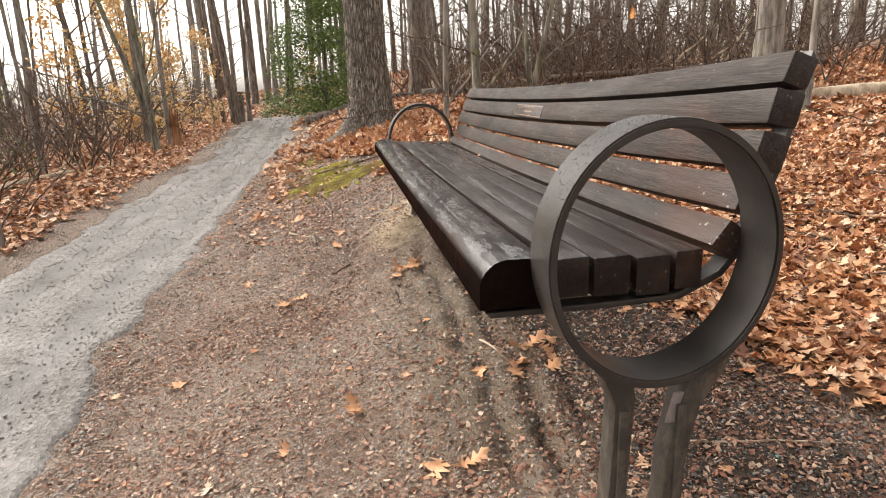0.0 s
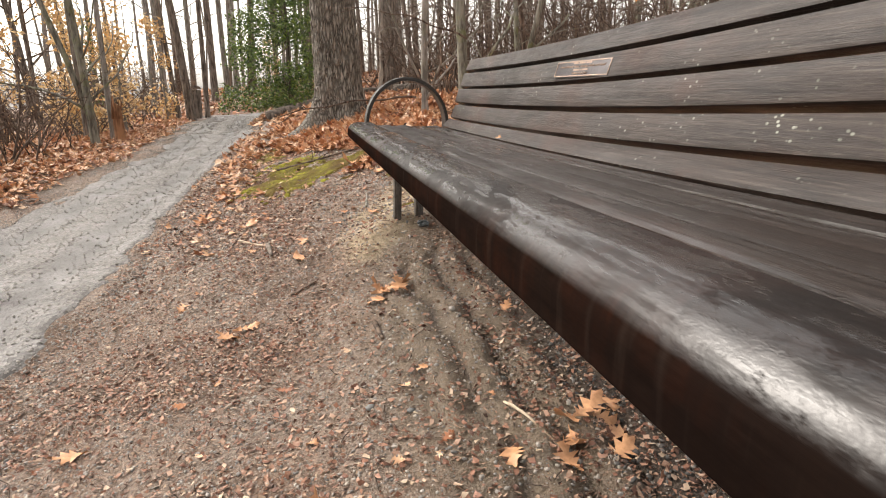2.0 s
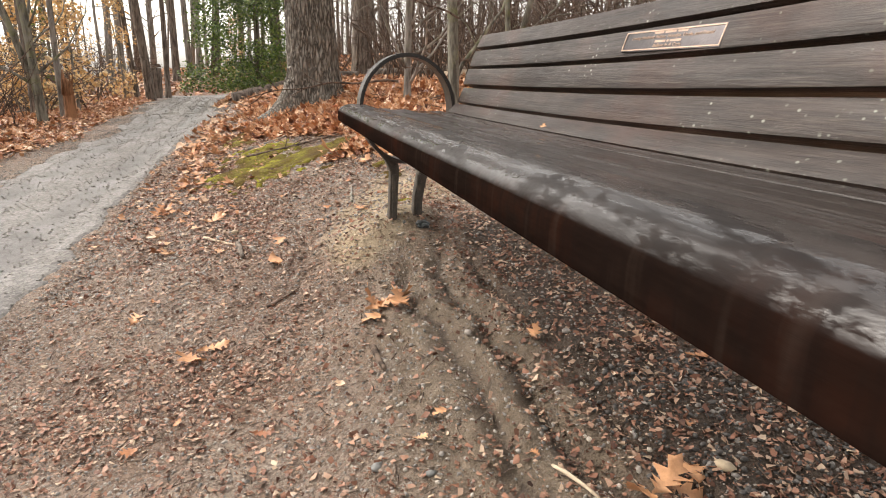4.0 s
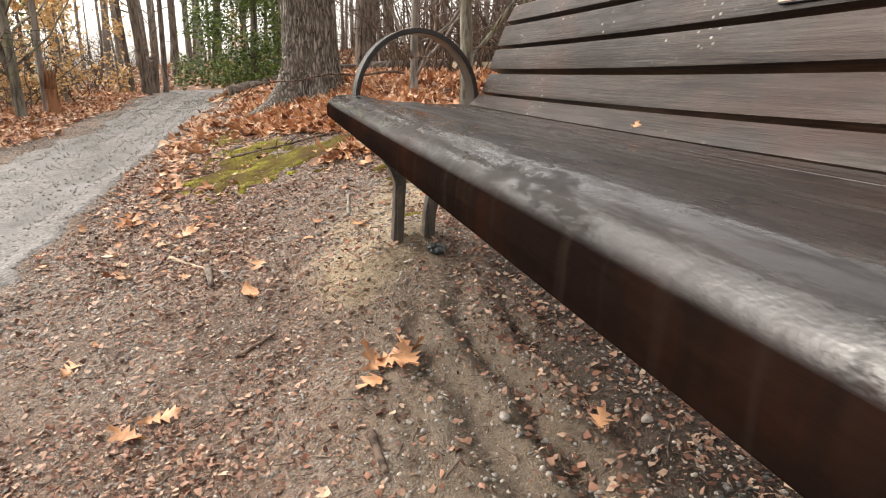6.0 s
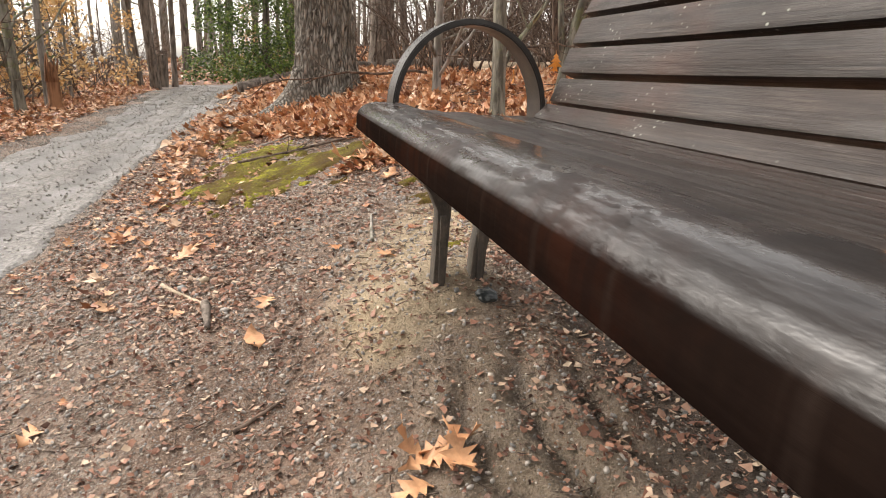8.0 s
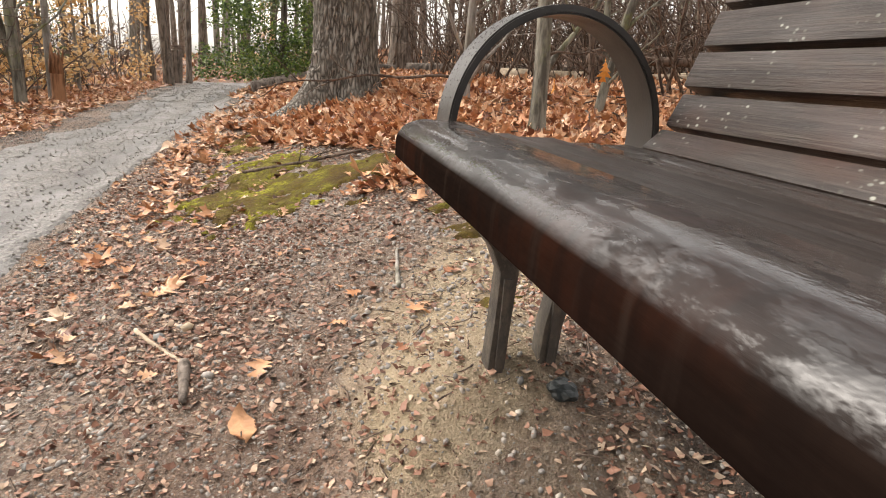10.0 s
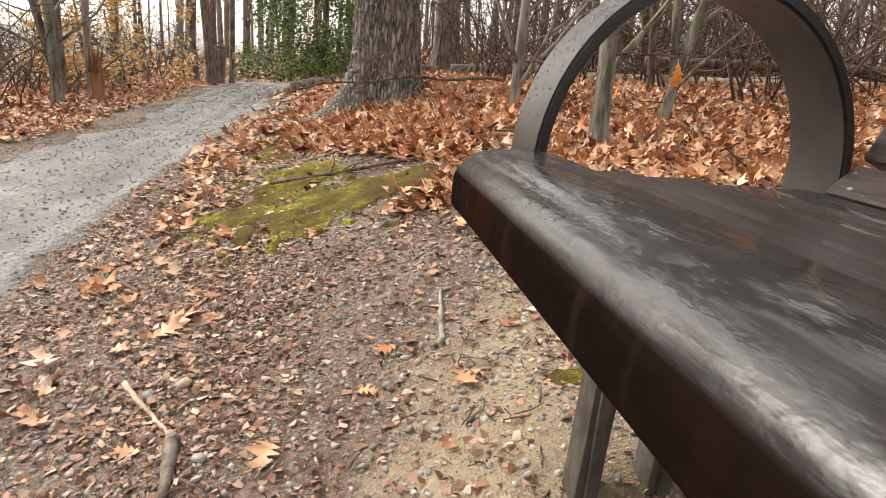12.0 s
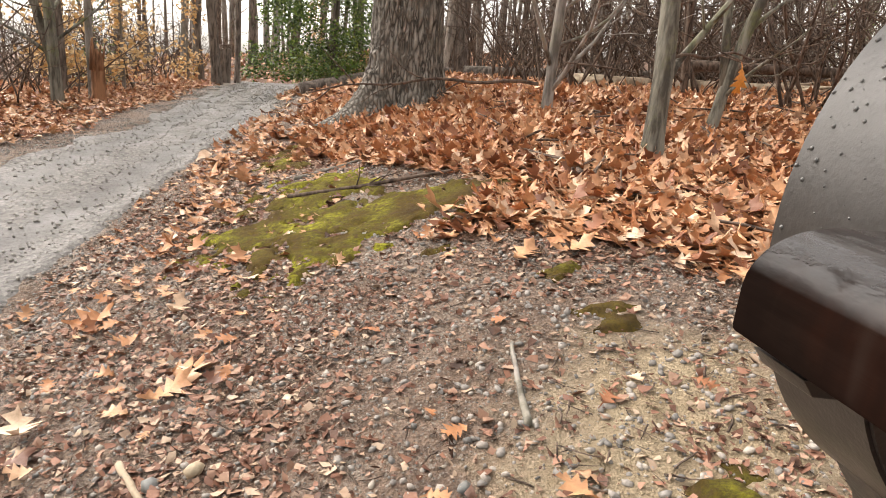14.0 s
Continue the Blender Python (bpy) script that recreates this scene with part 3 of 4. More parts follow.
bare_tree("tree", 6.9, 7.6, 0.12, 12, M_PALE, GREY, (0.0, 0), limbs=8, low=0.4)
bare_tree("tree", 4.35, 4.6, 0.035, 6, M_PALE, "thin pale sapling standing in fallen leaves", (0.03, 0), limbs=7, low=0.3)
bare_tree("sapling", 1.15, 5.03, 0.047, 6.5, M_LICHEN, "crooked sapling with lichen-grey bark on the leaf litter", (0.03, 0.02), limbs=9, low=0.12, flare=0.5)
bare_tree("sapling", 1.06, 6.31, 0.036, 6, M_PALE, "slim pale sapling on the leaf litter", (0.02, 0), limbs=9, low=0.12)
bare_tree("sapling", 1.88, 5.80, 0.034, 5, M_LICHEN, "thin forked sapling on the leaf litter", (0.16, 0), limbs=9, low=0.12, fork=0.2)
bare_tree("sapling", 2.6, 7.4, 0.035, 5, M_TWIG, "dark thin sapling in the brush", (-0.12, 0), limbs=10, low=0.1)
for k, (tx, ty, tr) in enumerate([(-3.4, 26, 0.14), (-3.05, 27.5, 0.12), (-2.7, 27, 0.11), (-2.2, 30, 0.15), (-4.4, 22, 0.09), (-5.2, 24, 0.12)]):
    bare_tree("tree", tx, ty, tr, 17, (M_PALE, M_BARK)[k % 3 == 0], "tall straight tree where the path bends away", (rng.uniform(-0.03, 0.03), 0), limbs=8, low=0.45, group="trees at the bend")
spots = []
while len(spots) < 46:
    side = rng.random() < 0.5
    q = (rng.uniform(-13, -3.7), rng.uniform(6.5, 26)) if side else (rng.uniform(2.4, 15), rng.uniform(9, 28))
    if all((q[0] - s[0]) ** 2 + (q[1] - s[1]) ** 2 > 1.1 for s in spots):
        spots.append(q)
for k, (tx, ty) in enumerate(spots):
    mat = (M_BARK, M_PALE, M_LICHEN, M_BARK)[k % 4]
    bare_tree("tree", tx, ty, rng.uniform(0.022, 0.05) if ty < 12 else rng.uniform(0.03, 0.085), rng.uniform(9, 15), mat, GREY, (rng.uniform(-0.09, 0.07), rng.uniform(-0.05, 0.05)), limbs=9, low=0.2, group="woodland trees")


def far_woods():
    """Trunks and boughs that close the view all round."""
    for name, mat, n in (("far_woods", M_PALE, 420), ("far_woods", M_BARK, 520)):
        t = Tubes()
        for _ in range(n):
            a = rng.uniform(-math.pi, math.pi)
            d = rng.uniform(24, 75)
            x, y = d * math.sin(a), 3 + d * math.cos(a)
            if y < 3 and d < 30:
                continue
            if x < -6 and rng.random() < 0.35:
                continue
            h, r = rng.uniform(11, 19), rng.uniform(0.06, 0.19)
            tr = wander((x, y, float(land(x, y)) - 0.2), (rng.uniform(-0.06, 0.06), rng.uniform(-0.06, 0.06), 1), h, 7, 0.03)
            t.add(tr, np.linspace(r, r * 0.25, 7), 6)
            for _ in range(12):
                q, _d = point_on(tr, rng.uniform(0.12, 0.95))
                b = rng.uniform(0, 2 * math.pi)
                t.add(wander(q, (math.cos(b), math.sin(b), rng.uniform(0.2, 1)), rng.uniform(1.5, 4), 4, 0.2), np.linspace(r * 0.3, 0.012, 4), 3)
        tagged(new(name, t.mesh(name, mat)), "bare grey trunks of the wood far behind", "woods", kind="stuff")


far_woods()


def thicket(name, boxes, n, hmax, mat, label, arch=0.12):
    """A tangle of thin arching shoots over several stretches of ground."""
    t, tips = Tubes(), []
    for _ in range(n):
        x0, x1, y0, y1 = boxes[rng.integers(len(boxes))]
        x, y = rng.uniform(x0, x1), rng.uniform(y0, y1)
        h = rng.uniform(0.4, 1.0) * hmax
        p = wander((x, y, float(land(x, y)) - 0.03), (rng.normal(0, 0.45), rng.normal(0, 0.45), 1), h, 9, arch, -0.03)
        r = rng.uniform(0.004, 0.012) * (0.6 + 0.4 * hmax)
        t.add(p, np.linspace(r, r * 0.25, 9), 4)
        tips.append(p)
        for _ in range(4):
            q, d = point_on(p, rng.uniform(0.2, 0.95))
            a = rng.uniform(0, 2 * math.pi)
            s = wander(q, (math.cos(a), math.sin(a), rng.uniform(-0.1, 0.9)), h * rng.uniform(0.15, 0.45), 6, 0.16)
            t.add(s, np.linspace(r * 0.5, r * 0.15, 6), 3)
            tips.append(s)
    tagged(new(name, t.mesh(name, mat)), label, "brush", kind="stuff")
    return tips


LEFT_TIPS = thicket("brush", [(-6.5, -3.1, 4.5, 9), (-8, -3.2, 8, 14), (-10, -3.6, 12, 20)], 520, 1.7, M_TWIG, "tangled bare brown shoots lining the path")
RIGHT_TIPS = thicket("brush", [(1.6, 5, 8, 11), (2.6, 7.5, 6.2, 10), (4, 11, 5, 11), (1.2, 9, 11, 17)], 760, 2.3, M_TWIG, "dense tangle of bare brown brush behind the bench")
thicket("brush", [(-14, -5, 20, 34), (3, 18, 15, 30)], 500, 3.2, M_TWIG, "bare undergrowth deep in the wood")


def fallen(name, a, b, r, mat, label, sides=12, sag=0.0, lift=0.7, twigs=0):
    n = 14
    k = np.linspace(0, 1, n)
    p = np.c_[a[0] + (b[0] - a[0]) * k, a[1] + (b[1] - a[1]) * k, np.zeros(n)]
    p[:, :2] += np.cumsum(rng.normal(0, 0.006, (n, 2)), 0) * min(1.5, math.hypot(b[0] - a[0], b[1] - a[1]))
    base = land(p[:, 0], p[:, 1])
    p[:, 2] = np.polyval(np.polyfit(k, base, 2), k) + r * lift + (a[2] if len(a) > 2 else 0) * (1 - k) + (b[2] if len(b) > 2 else 0) * k
    t = Tubes()
    t.add(p, r * (1 - 0.45 * k), sides, 0.07)
    root = tagged(new(name), label, "log" if r > 0.03 else "stick")
    adopt("stem", t.mesh("stem", mat), root)
    if twigs:
        b_ = Tubes()
        for _ in range(twigs):
            q, d = point_on(p, rng.uniform(0.3, 0.97))
            b_.add(wander(q, d / np.linalg.norm(d) * 0.7 + rng.normal(0, 0.6, 3), r * rng.uniform(8, 20), 6, 0.15), np.linspace(r * 0.35, r * 0.1, 6), 4)
        tagged(adopt("brushwood", b_.mesh("brushwood", mat), root), kind="stuff")
    return root


fallen("fallen_log", (4.2, 5.2), (8.0, 4.0), 0.09, M_LOG, "bare pale log lying in fallen leaves behind the bench")
fallen("fallen_log", (1.5, 11.6), (7.5, 9.3), 0.12, M_BARK, "long dark fallen log in the brush", twigs=14)
fallen("fallen_log", (2.2, 9.0), (5.6, 7.2), 0.08, M_LOG, "grey fallen log under the brush", twigs=10)
fallen("fallen_log", (2.6, 7.6, 0.25), (6.2, 6.6, 0.1), 0.05, M_TWIG, "dead branch propped in the brush", twigs=16)
fallen("fallen_log", (0.1, 11.2), (1.3, 11.6), 0.10, M_BARK, "short brown log lying behind the oak")
fallen("fallen_log", (-0.75, 11.0), (0.3, 11.25), 0.11, M_BARK, "short brown log beside the evergreen")
fallen("fallen_log", (-4.3, 5.6), (-3.35, 7.1), 0.055, M_LOG, "weathered grey log along the path's edge", twigs=8)
fallen("fallen_log", (-4.6, 8.2), (-3.1, 7.5), 0.04, M_LOG, "weathered branch lying in the brush", twigs=8)
fallen("fallen_log", (-4.2, 12.0), (-3.2, 13.6), 0.05, M_BARK, "dark fallen branch at the path's edge", twigs=6)
fallen("stick", (-0.42, 5.06), (0.29, 4.94), 0.010, M_TWIG, "dark crooked stick lying on the moss", 8, lift=1.7, twigs=5)
fallen("stick", (-0.42, 5.4), (-0.05, 5.55), 0.010, M_PALE, "short grey stick on the moss", 6, twigs=2)
fallen("stick", (0.125, 3.36), (0.165, 3.62), 0.008, M_PALE, "thin brown stick lying on bare sand", 7)
fallen("stick", (-0.60, 3.54), (-0.43, 3.27), 0.008, M_LOG, "thin pale twig on trodden soil", 6)
fallen("stick", (-0.425, 3.26), (-0.40, 3.08), 0.016, M_BARK, "flat grey-brown splinter of wood on the soil", 6)


def twig_over(a, b, r, sag, label):
    """A thin bough that reaches through the air."""
    k = np.linspace(0, 1, 14)
    p = np.array(a)[None] * (1 - k)[:, None] + np.array(b)[None] * k[:, None]
    p[:, 2] += sag * np.sin(k * math.pi) + 0.012 * np.sin(k * 17)
    t = Tubes()
    t.add(p, np.linspace(r, 0.35 * r, 14), 6)
    for f in (0.35, 0.5, 0.62, 0.8, 0.9):
        q, d = point_on(p, f)
        t.add(wander(q, d / np.linalg.norm(d) + rng.normal(0, 0.5, 3), 0.3, 6, 0.15), np.linspace(r * 0.4, r * 0.12, 6), 4)
    return tagged(new("bough", t.mesh("bough", M_TWIG)), label, "branch")


twig_over((0.95, 6.2, 0.12), (-0.42, 6.15, -0.04), 0.013, 0.04, "thin dead branch slanting from the leaves past the oak")
twig_over((1.17, 5.03, 0.6), (0.2, 5.2, 0.85), 0.009, 0.05, "thin bare bough of the crooked sapling")
twig_over((1.17, 5.05, 0.28), (2.0, 5.4, 0.33), 0.008, 0.03, "thin bare bough of the crooked sapling")


def rotten_stump():
    root = tagged(new("stump"), "broken reddish rotten stump at the path's edge", "stump")
    x, y = -2.8, 9.75
    root.location = (x, y, float(land(x, y)) - 0.05)
    t = Tubes()
    hs = np.array([0, 0.06, 0.15, 0.3, 0.45, 0.55, 0.62])
    t.add(np.c_[0.02 * np.sin(5 * hs), 0.03 * hs, hs], np.array([0.11, 0.085, 0.07, 0.065, 0.06, 0.045, 0.02]), 12, 0.16)
    adopt("trunk", t.mesh("trunk", M_ROT), root)
    s = Tubes()
    for _ in range(7):
        a = rng.uniform(0, 6.28)
        s.add(wander((0.06 * math.cos(a), 0.04 * math.sin(a), 0.4), (0.1 * math.cos(a), 0.1 * math.sin(a), 1), rng.uniform(0.15, 0.35), 4, 0.05), np.linspace(0.03, 0.004, 4), 4)
    tagged(adopt("splinters", s.mesh("splinters", M_ROT), root), kind="stuff")


rotten_stump()


def litter_bin():
    root = tagged(new("litter_bin"), "dark brown litter bin between two trunks by the path", "bin")
    x, y = -2.93, 18.0
    root.location = (x, y, float(land(x, y)))
    bm = bmesh.new()
    bmesh.ops.create_cone(bm, cap_ends=True, segments=20, radius1=0.13, radius2=0.15, depth=0.75)
    bmesh.ops.translate(bm, verts=bm.verts, vec=(0, 0, 0.4))
    part("body", bm, M_BARK, root)
    bm = bmesh.new()
    bmesh.ops.create_cone(bm, cap_ends=True, segments=20, radius1=0.165, radius2=0.12, depth=0.08)
    bmesh.ops.translate(bm, verts=bm.verts, vec=(0, 0, 0.83))
    part("lid", bm, M_TWIG, root)


litter_bin()


# ---- leaves ----
def strip_leaf(stations, widths, sweep, curl, length=1.0):
    """A leaf as a folded strip: midrib and two lobed edges. Returns vertices and triangles."""
    n = len(stations)
    v = []
    for s, w, f in zip(stations, widths, sweep):
        z = curl * (s - 0.45) ** 2 * 2.2
        v += [(s * length - 0.5, 0, z), (s * length - 0.5 + f, w, z + 0.25 * w * abs(curl) + 0.06 * math.sin(9 * s)), (s * length - 0.5 + f, -w, z + 0.3 * w * abs(curl) - 0.06 * math.sin(8 * s + 1))]
    t = []
    for k in range(n - 1):
        a, b = 3 * k, 3 * k + 3
        t += [(a, b, b + 1), (a, b + 1, a + 1), (a, a + 2, b + 2), (a, b + 2, b)]
    return np.array(v, float), np.array(t, int)


def oak_leaf(seed, curl):
    r = np.random.default_rng(seed)
    s = [0.0, 0.16, 0.26, 0.34, 0.44, 0.52, 0.63, 0.72, 0.82, 0.9, 1.0]
    w = [0.008, 0.012, 0.20, 0.07, 0.31, 0.09, 0.36, 0.10, 0.24, 0.07, 0.01]
    f = [0, 0, 0.05, 0, 0.09, 0, 0.10, 0, 0.09, 0, 0.03]
    return strip_leaf(s, [max(0.008, a * r.uniform(0.8, 1.2)) for a in w], f, curl)


def oval_leaf(curl):
    return strip_leaf([0, 0.12, 0.35, 0.62, 0.85, 1.0], [0.01, 0.02, 0.2, 0.22, 0.1, 0.01], [0] * 6, curl)


OAKS = [oak_leaf(k, c) for k, c in enumerate((0.15, 0.5, -0.35, 0.9, -0.7, 0.3))]
OVALS = [oval_leaf(c) for c in (0.2, 0.6, -0.4)]


def scatter(name, shapes, pos, size, tilt, material, label, category, flat=1.0, up=None, smooth=True):
    """One mesh of many small pieces, each turned at random."""
    n = len(pos)
    yaw, pitch, roll = rng.uniform(0, 6.283, n), rng.normal(0, tilt, n), rng.normal(0, tilt, n)
    pick = rng.integers(0, len(shapes), n)
    vs, ts, base = [], [], 0
    for k, (v, t) in enumerate(shapes):
        m = np.nonzero(pick == k)[0]
        if not len(m):
            continue
        p = v[None] * size[m][:, None, None] * np.array([1, 1, flat])
        cy, sy = np.cos(pitch[m])[:, None], np.sin(pitch[m])[:, None]
        x, z = p[..., 0] * cy + p[..., 2] * sy, -p[..., 0] * sy + p[..., 2] * cy
        cr, sr = np.cos(roll[m])[:, None], np.sin(roll[m])[:, None]
        y, z = p[..., 1] * cr - z * sr, p[..., 1] * sr + z * cr
        ca, sa = np.cos(yaw[m])[:, None], np.sin(yaw[m])[:, None]
        q = np.stack([x * ca - y * sa, x * sa + y * ca, z], -1) + pos[m][:, None, :]
        vs.append(q.reshape(-1, 3))
        ts.append((t[None] + (np.arange(len(m)) * len(v))[:, None, None] + base).reshape(-1, 3))
        base += len(m) * len(v)
    me = tri_mesh(name, np.concatenate(vs), np.concatenate(ts), material, smooth)
    return tagged(new(name, me), label, category, kind="stuff")


def sown(n, x0, x1, y0, y1, chance, lift=(0.0, 0.02), seed=1):
    """Up to n places on the land where chance(x, y) allows one."""
    r = np.random.default_rng(seed)
    x, y = r.uniform(x0, x1, n), r.uniform(y0, y1, n)
    ok = (r.random(n) < chance(x, y)) & (in_path(x, y) < -0.02)
    x, y = x[ok], y[ok]
    return np.c_[x, y, land(x, y) + r.uniform(*lift, len(x))]


p = sown(28000, -0.9, 3.7, 3.4, 8.0, lambda x, y: litter_amount(x, y) ** 1.3 * np.where(moss_amount(x, y) > 0.55, 0.12, 1) * ((x - 0.2) ** 2 + (y - 7.2) ** 2 > 0.16), (0.002, 0.028), 1)
scatter("leaf_litter", OAKS, p, rng.uniform(0.06, 0.135, len(p)), 0.17, M_LEAF, "dry orange-brown oak leaves lying thickly", "leaves")
p = sown(30000, 0.7, 3.8, -0.7, 3.5, lambda x, y: litter_amount(x, y) ** 1.3, (0.004, 0.05), 2)
scatter("leaf_litter", OAKS, p, rng.uniform(0.05, 0.105, len(p)), 0.17, M_LEAF, "dry orange-brown oak leaves lying thickly", "leaves")
p = sown(14000, 3.6, 9, -0.5, 8, lambda x, y: litter_amount(x, y), (0.004, 0.05), 7)
scatter("leaf_litter", OVALS + OAKS[:2], p, rng.uniform(0.09, 0.15, len(p)), 0.3, M_LEAF, "dry orange-brown leaves behind the bench", "leaves")
p = sown(20000, -2, 10, 6, 16, lambda x, y: litter_amount(x, y) * 0.9, (0.004, 0.05), 3)
scatter("leaf_litter", OVALS + OAKS[:2], p, rng.uniform(0.09, 0.16, len(p)), 0.3, M_LEAF, "dry orange-brown leaves under the trees", "leaves")
p = sown(24000, -6, -2.2, 1.5, 18, lambda x, y: litter_amount(x, y), (0.004, 0.05), 4)
scatter("leaf_litter", OVALS + OAKS[:2], p, rng.uniform(0.06, 0.12, len(p)), 0.3, M_LEAF, "dry orange-brown leaves banked along the path", "leaves")
for k, (x0, x1) in enumerate(((0.6, 12), (-14, -2.4))):
    p = sown(7000, x0, x1, -9, -0.4 if k == 0 else 2.0, lambda x, y: litter_amount(x, y), (0.004, 0.05), 60 + k)
    scatter("leaf_litter", OVALS, p, rng.uniform(0.12, 0.22, len(p)), 0.3, M_LEAF, "dry orange-brown leaves beside the path", "leaves")
p = sown(5000, -8, 8, 14, 40, lambda x, y: litter_amount(x, y), (0.004, 0.05), 5)
scatter("leaf_litter", OVALS, p, rng.uniform(0.2, 0.35, len(p)), 0.3, M_LEAF, "dry orange-brown leaves deep in the wood", "leaves")
p = sown(4200, -1.5, 1.0, -0.5, 7, lambda x, y: 0.03 + 0.8 * np.clip((y - 3.4) / 2.2, 0, 1) * (x < -0.2), (0.003, 0.014), 6)
scatter("fallen_leaves", OAKS, p, rng.uniform(0.03, 0.08, len(p)), 0.15, M_LEAF, "scattered torn oak leaves on the trodden soil", "leaves", 0.6)

# ---- crumbs, grit and stones on the soil ----
r_ = np.random.default_rng(3)
SHARDS = []
for k in range(5):
    a = np.sort(r_.uniform(0, 6.28, 5))
    ring = np.c_[np.cos(a) * r_.uniform(0.3, 0.5, 5), np.sin(a) * r_.uniform(0.15, 0.4, 5), r_.uniform(-0.08, 0.12, 5)]
    SHARDS.append((ring, np.array([(0, 1, 2), (0, 2, 3), (0, 3, 4)])))
STONES = []
for k in range(6):
    bm = bmesh.new()
    bmesh.ops.create_icosphere(bm, subdivisions=1, radius=0.5)
    v = np.array([tuple(q.co) for q in bm.verts]) * r_.uniform(0.65, 1.15, (len(bm.verts), 1)) * np.array([1, 0.8, 0.5])
    STONES.append((v, np.array([[w.index for w in f.verts] for f in bm.faces])))
    bm.free()
bare = lambda x, y: np.clip(1.0 - 0.8 * litter_amount(x, y), 0, 1) * np.where(moss_amount(x, y) < 0.6, 1.0, 0.25)
redder = lambda x, y: bare(x, y) * (0.35 + 0.65 * np.clip(value_noise(x, y, 0.45, 51) + 0.45, 0, 1)) * (1 - 0.6 * bump_at(x, y, 0.3, 2.3, 0.35, 1.2))
p = sown(120000, -1.6, 1.3, -0.5, 3.2, redder, (0.002, 0.008), 11)
scatter("leaf_crumbs", SHARDS, p, 0.006 + 0.03 * rng.random(len(p)) ** 2.2, 0.35, M_CHIP, "crumbs of brown leaf and bark on the soil", "leaf litter", smooth=False)
p = sown(95000, -1.6, 1.3, 3.2, 6.5, redder, (0.002, 0.008), 12)
scatter("leaf_crumbs", SHARDS, p, 0.008 + 0.036 * rng.random(len(p)) ** 2.2, 0.35, M_CHIP, "crumbs of brown leaf and bark on the soil", "leaf litter", smooth=False)
p = sown(26000, -1.6, 1.4, -0.5, 3.0, bare, (-0.002, 0.002), 13)
scatter("gravel", STONES, p, 0.006 + 0.016 * rng.random(len(p)) ** 3, 0.5, M_STONE, "small grey and tan stones trodden into the soil", "stones", smooth=False)
p = sown(22000, -1.6, 1.2, 3.0, 5.5, bare, (-0.002, 0.003), 14)
scatter("gravel", STONES, p, 0.006 + 0.022 * rng.random(len(p)) ** 4, 0.5, M_STONE, "small grey and tan stones trodden into the soil", "stones", smooth=False)
p = sown(6000, 0.45, 1.3, -0.6, 1.6, lambda x, y: np.clip((x - 0.3) / 0.3, 0, 1) * (1 - 0.7 * litter_amount(x, y)), (-0.002, 0.006), 15)
scatter("gravel", STONES, p, 0.006 + 0.02 * rng.random(len(p)) ** 2.5, 0.5, M_DARKSTONE, "dark gravel behind the bench's leg", "stones", smooth=False)
yy = 1.0 + 18.5 * rng.random(42000) ** 1.5
uu = rng.uniform(-1.75, 1.4, 42000)
ok = rng.random(42000) < np.clip(1.15 - np.exp(-((uu - 0.45) / 0.2) ** 2) - np.exp(-((uu + 0.45) / 0.2) ** 2), 0.06, 1)
yy, uu = yy[ok], uu[ok]
xx = path_middle(yy) + uu * path_half(yy)
p = np.c_[xx, yy, land(xx, yy, 0.0) + np.where(np.abs(uu) < 1, 0.008, 0.001)]
scatter("path_gravel", STONES, p, (0.006 + 0.024 * rng.random(len(p)) ** 3) * np.clip(p[:, 1] / 9, 0.9, 1.8), 0.4, M_PATHSTONE, "loose grey gravel lying on the path", "stones", smooth=False)
STRAWS = []
for k in range(4):
    t = Tubes()
    t.add(wander((-0.5, 0, 0), (1, 0, 0), 1.0, 5, 0.12), [0.03, 0.035, 0.03, 0.025, 0.015], 4)
    STRAWS.append((np.concatenate(t.v) * np.array([1, 1, 0.5]), np.concatenate(t.t)))
p = sown(4000, -1.5, 1.6, -0.5, 6.5, lambda x, y: bare(x, y) * 0.9, (0.003, 0.008), 16)
scatter("twig_bits", STRAWS, p, rng.uniform(0.02, 0.08, len(p)), 0.08, M_TWIG, "broken bits of twig strewn on the soil", "twigs")
p = sown(26000, 0.35, 1.35, -0.5, 3.3, lambda x, y: 0.6 * (1 - 0.6 * litter_amount(x, y)), (0.002, 0.008), 18)
scatter("leaf_crumbs", SHARDS, p, 0.008 + 0.03 * rng.random(len(p)) ** 2, 0.4, M_CHIP, "dark leaf mould and bark crumbs under the bench", "leaf litter", smooth=False)
p = sown(500, 0.6, 4.5, -0.5, 8, lambda x, y: litter_amount(x, y), (0.02, 0.06), 17)
scatter("twig_bits", STRAWS, p, rng.uniform(0.1, 0.4, len(p)), 0.15, M_TWIG, "thin dead twigs among the leaves", "twigs")

# ---- leaves on boughs ----
def leaves_on(lines, n, spread, seed):
    r = np.random.default_rng(seed)
    out = []
    for _ in range(n):
        q, _ = point_on(lines[r.integers(len(lines))], r.uniform(0.35, 1.0))
        out.append(q + r.normal(0, spread, 3))
    return np.array(out)


def beech(x, y, h, n, spread=0.10):
    """A young beech that keeps its pale leaves through the winter."""
    root, tips = bare_tree("beech", x, y, 0.03, h, M_PALE, "young beech holding pale orange winter leaves", limbs=18, low=0.08, category="tree", group="young beeches")
    n = int(2.1 * n)
    pos = leaves_on(tips, n, spread, int(100 + 7 * x))
    ob = scatter("foliage", OVALS, pos, rng.uniform(0.06, 0.12, n), 0.7, M_BEECH, "pale orange dry leaves", "")
    ob.parent = root


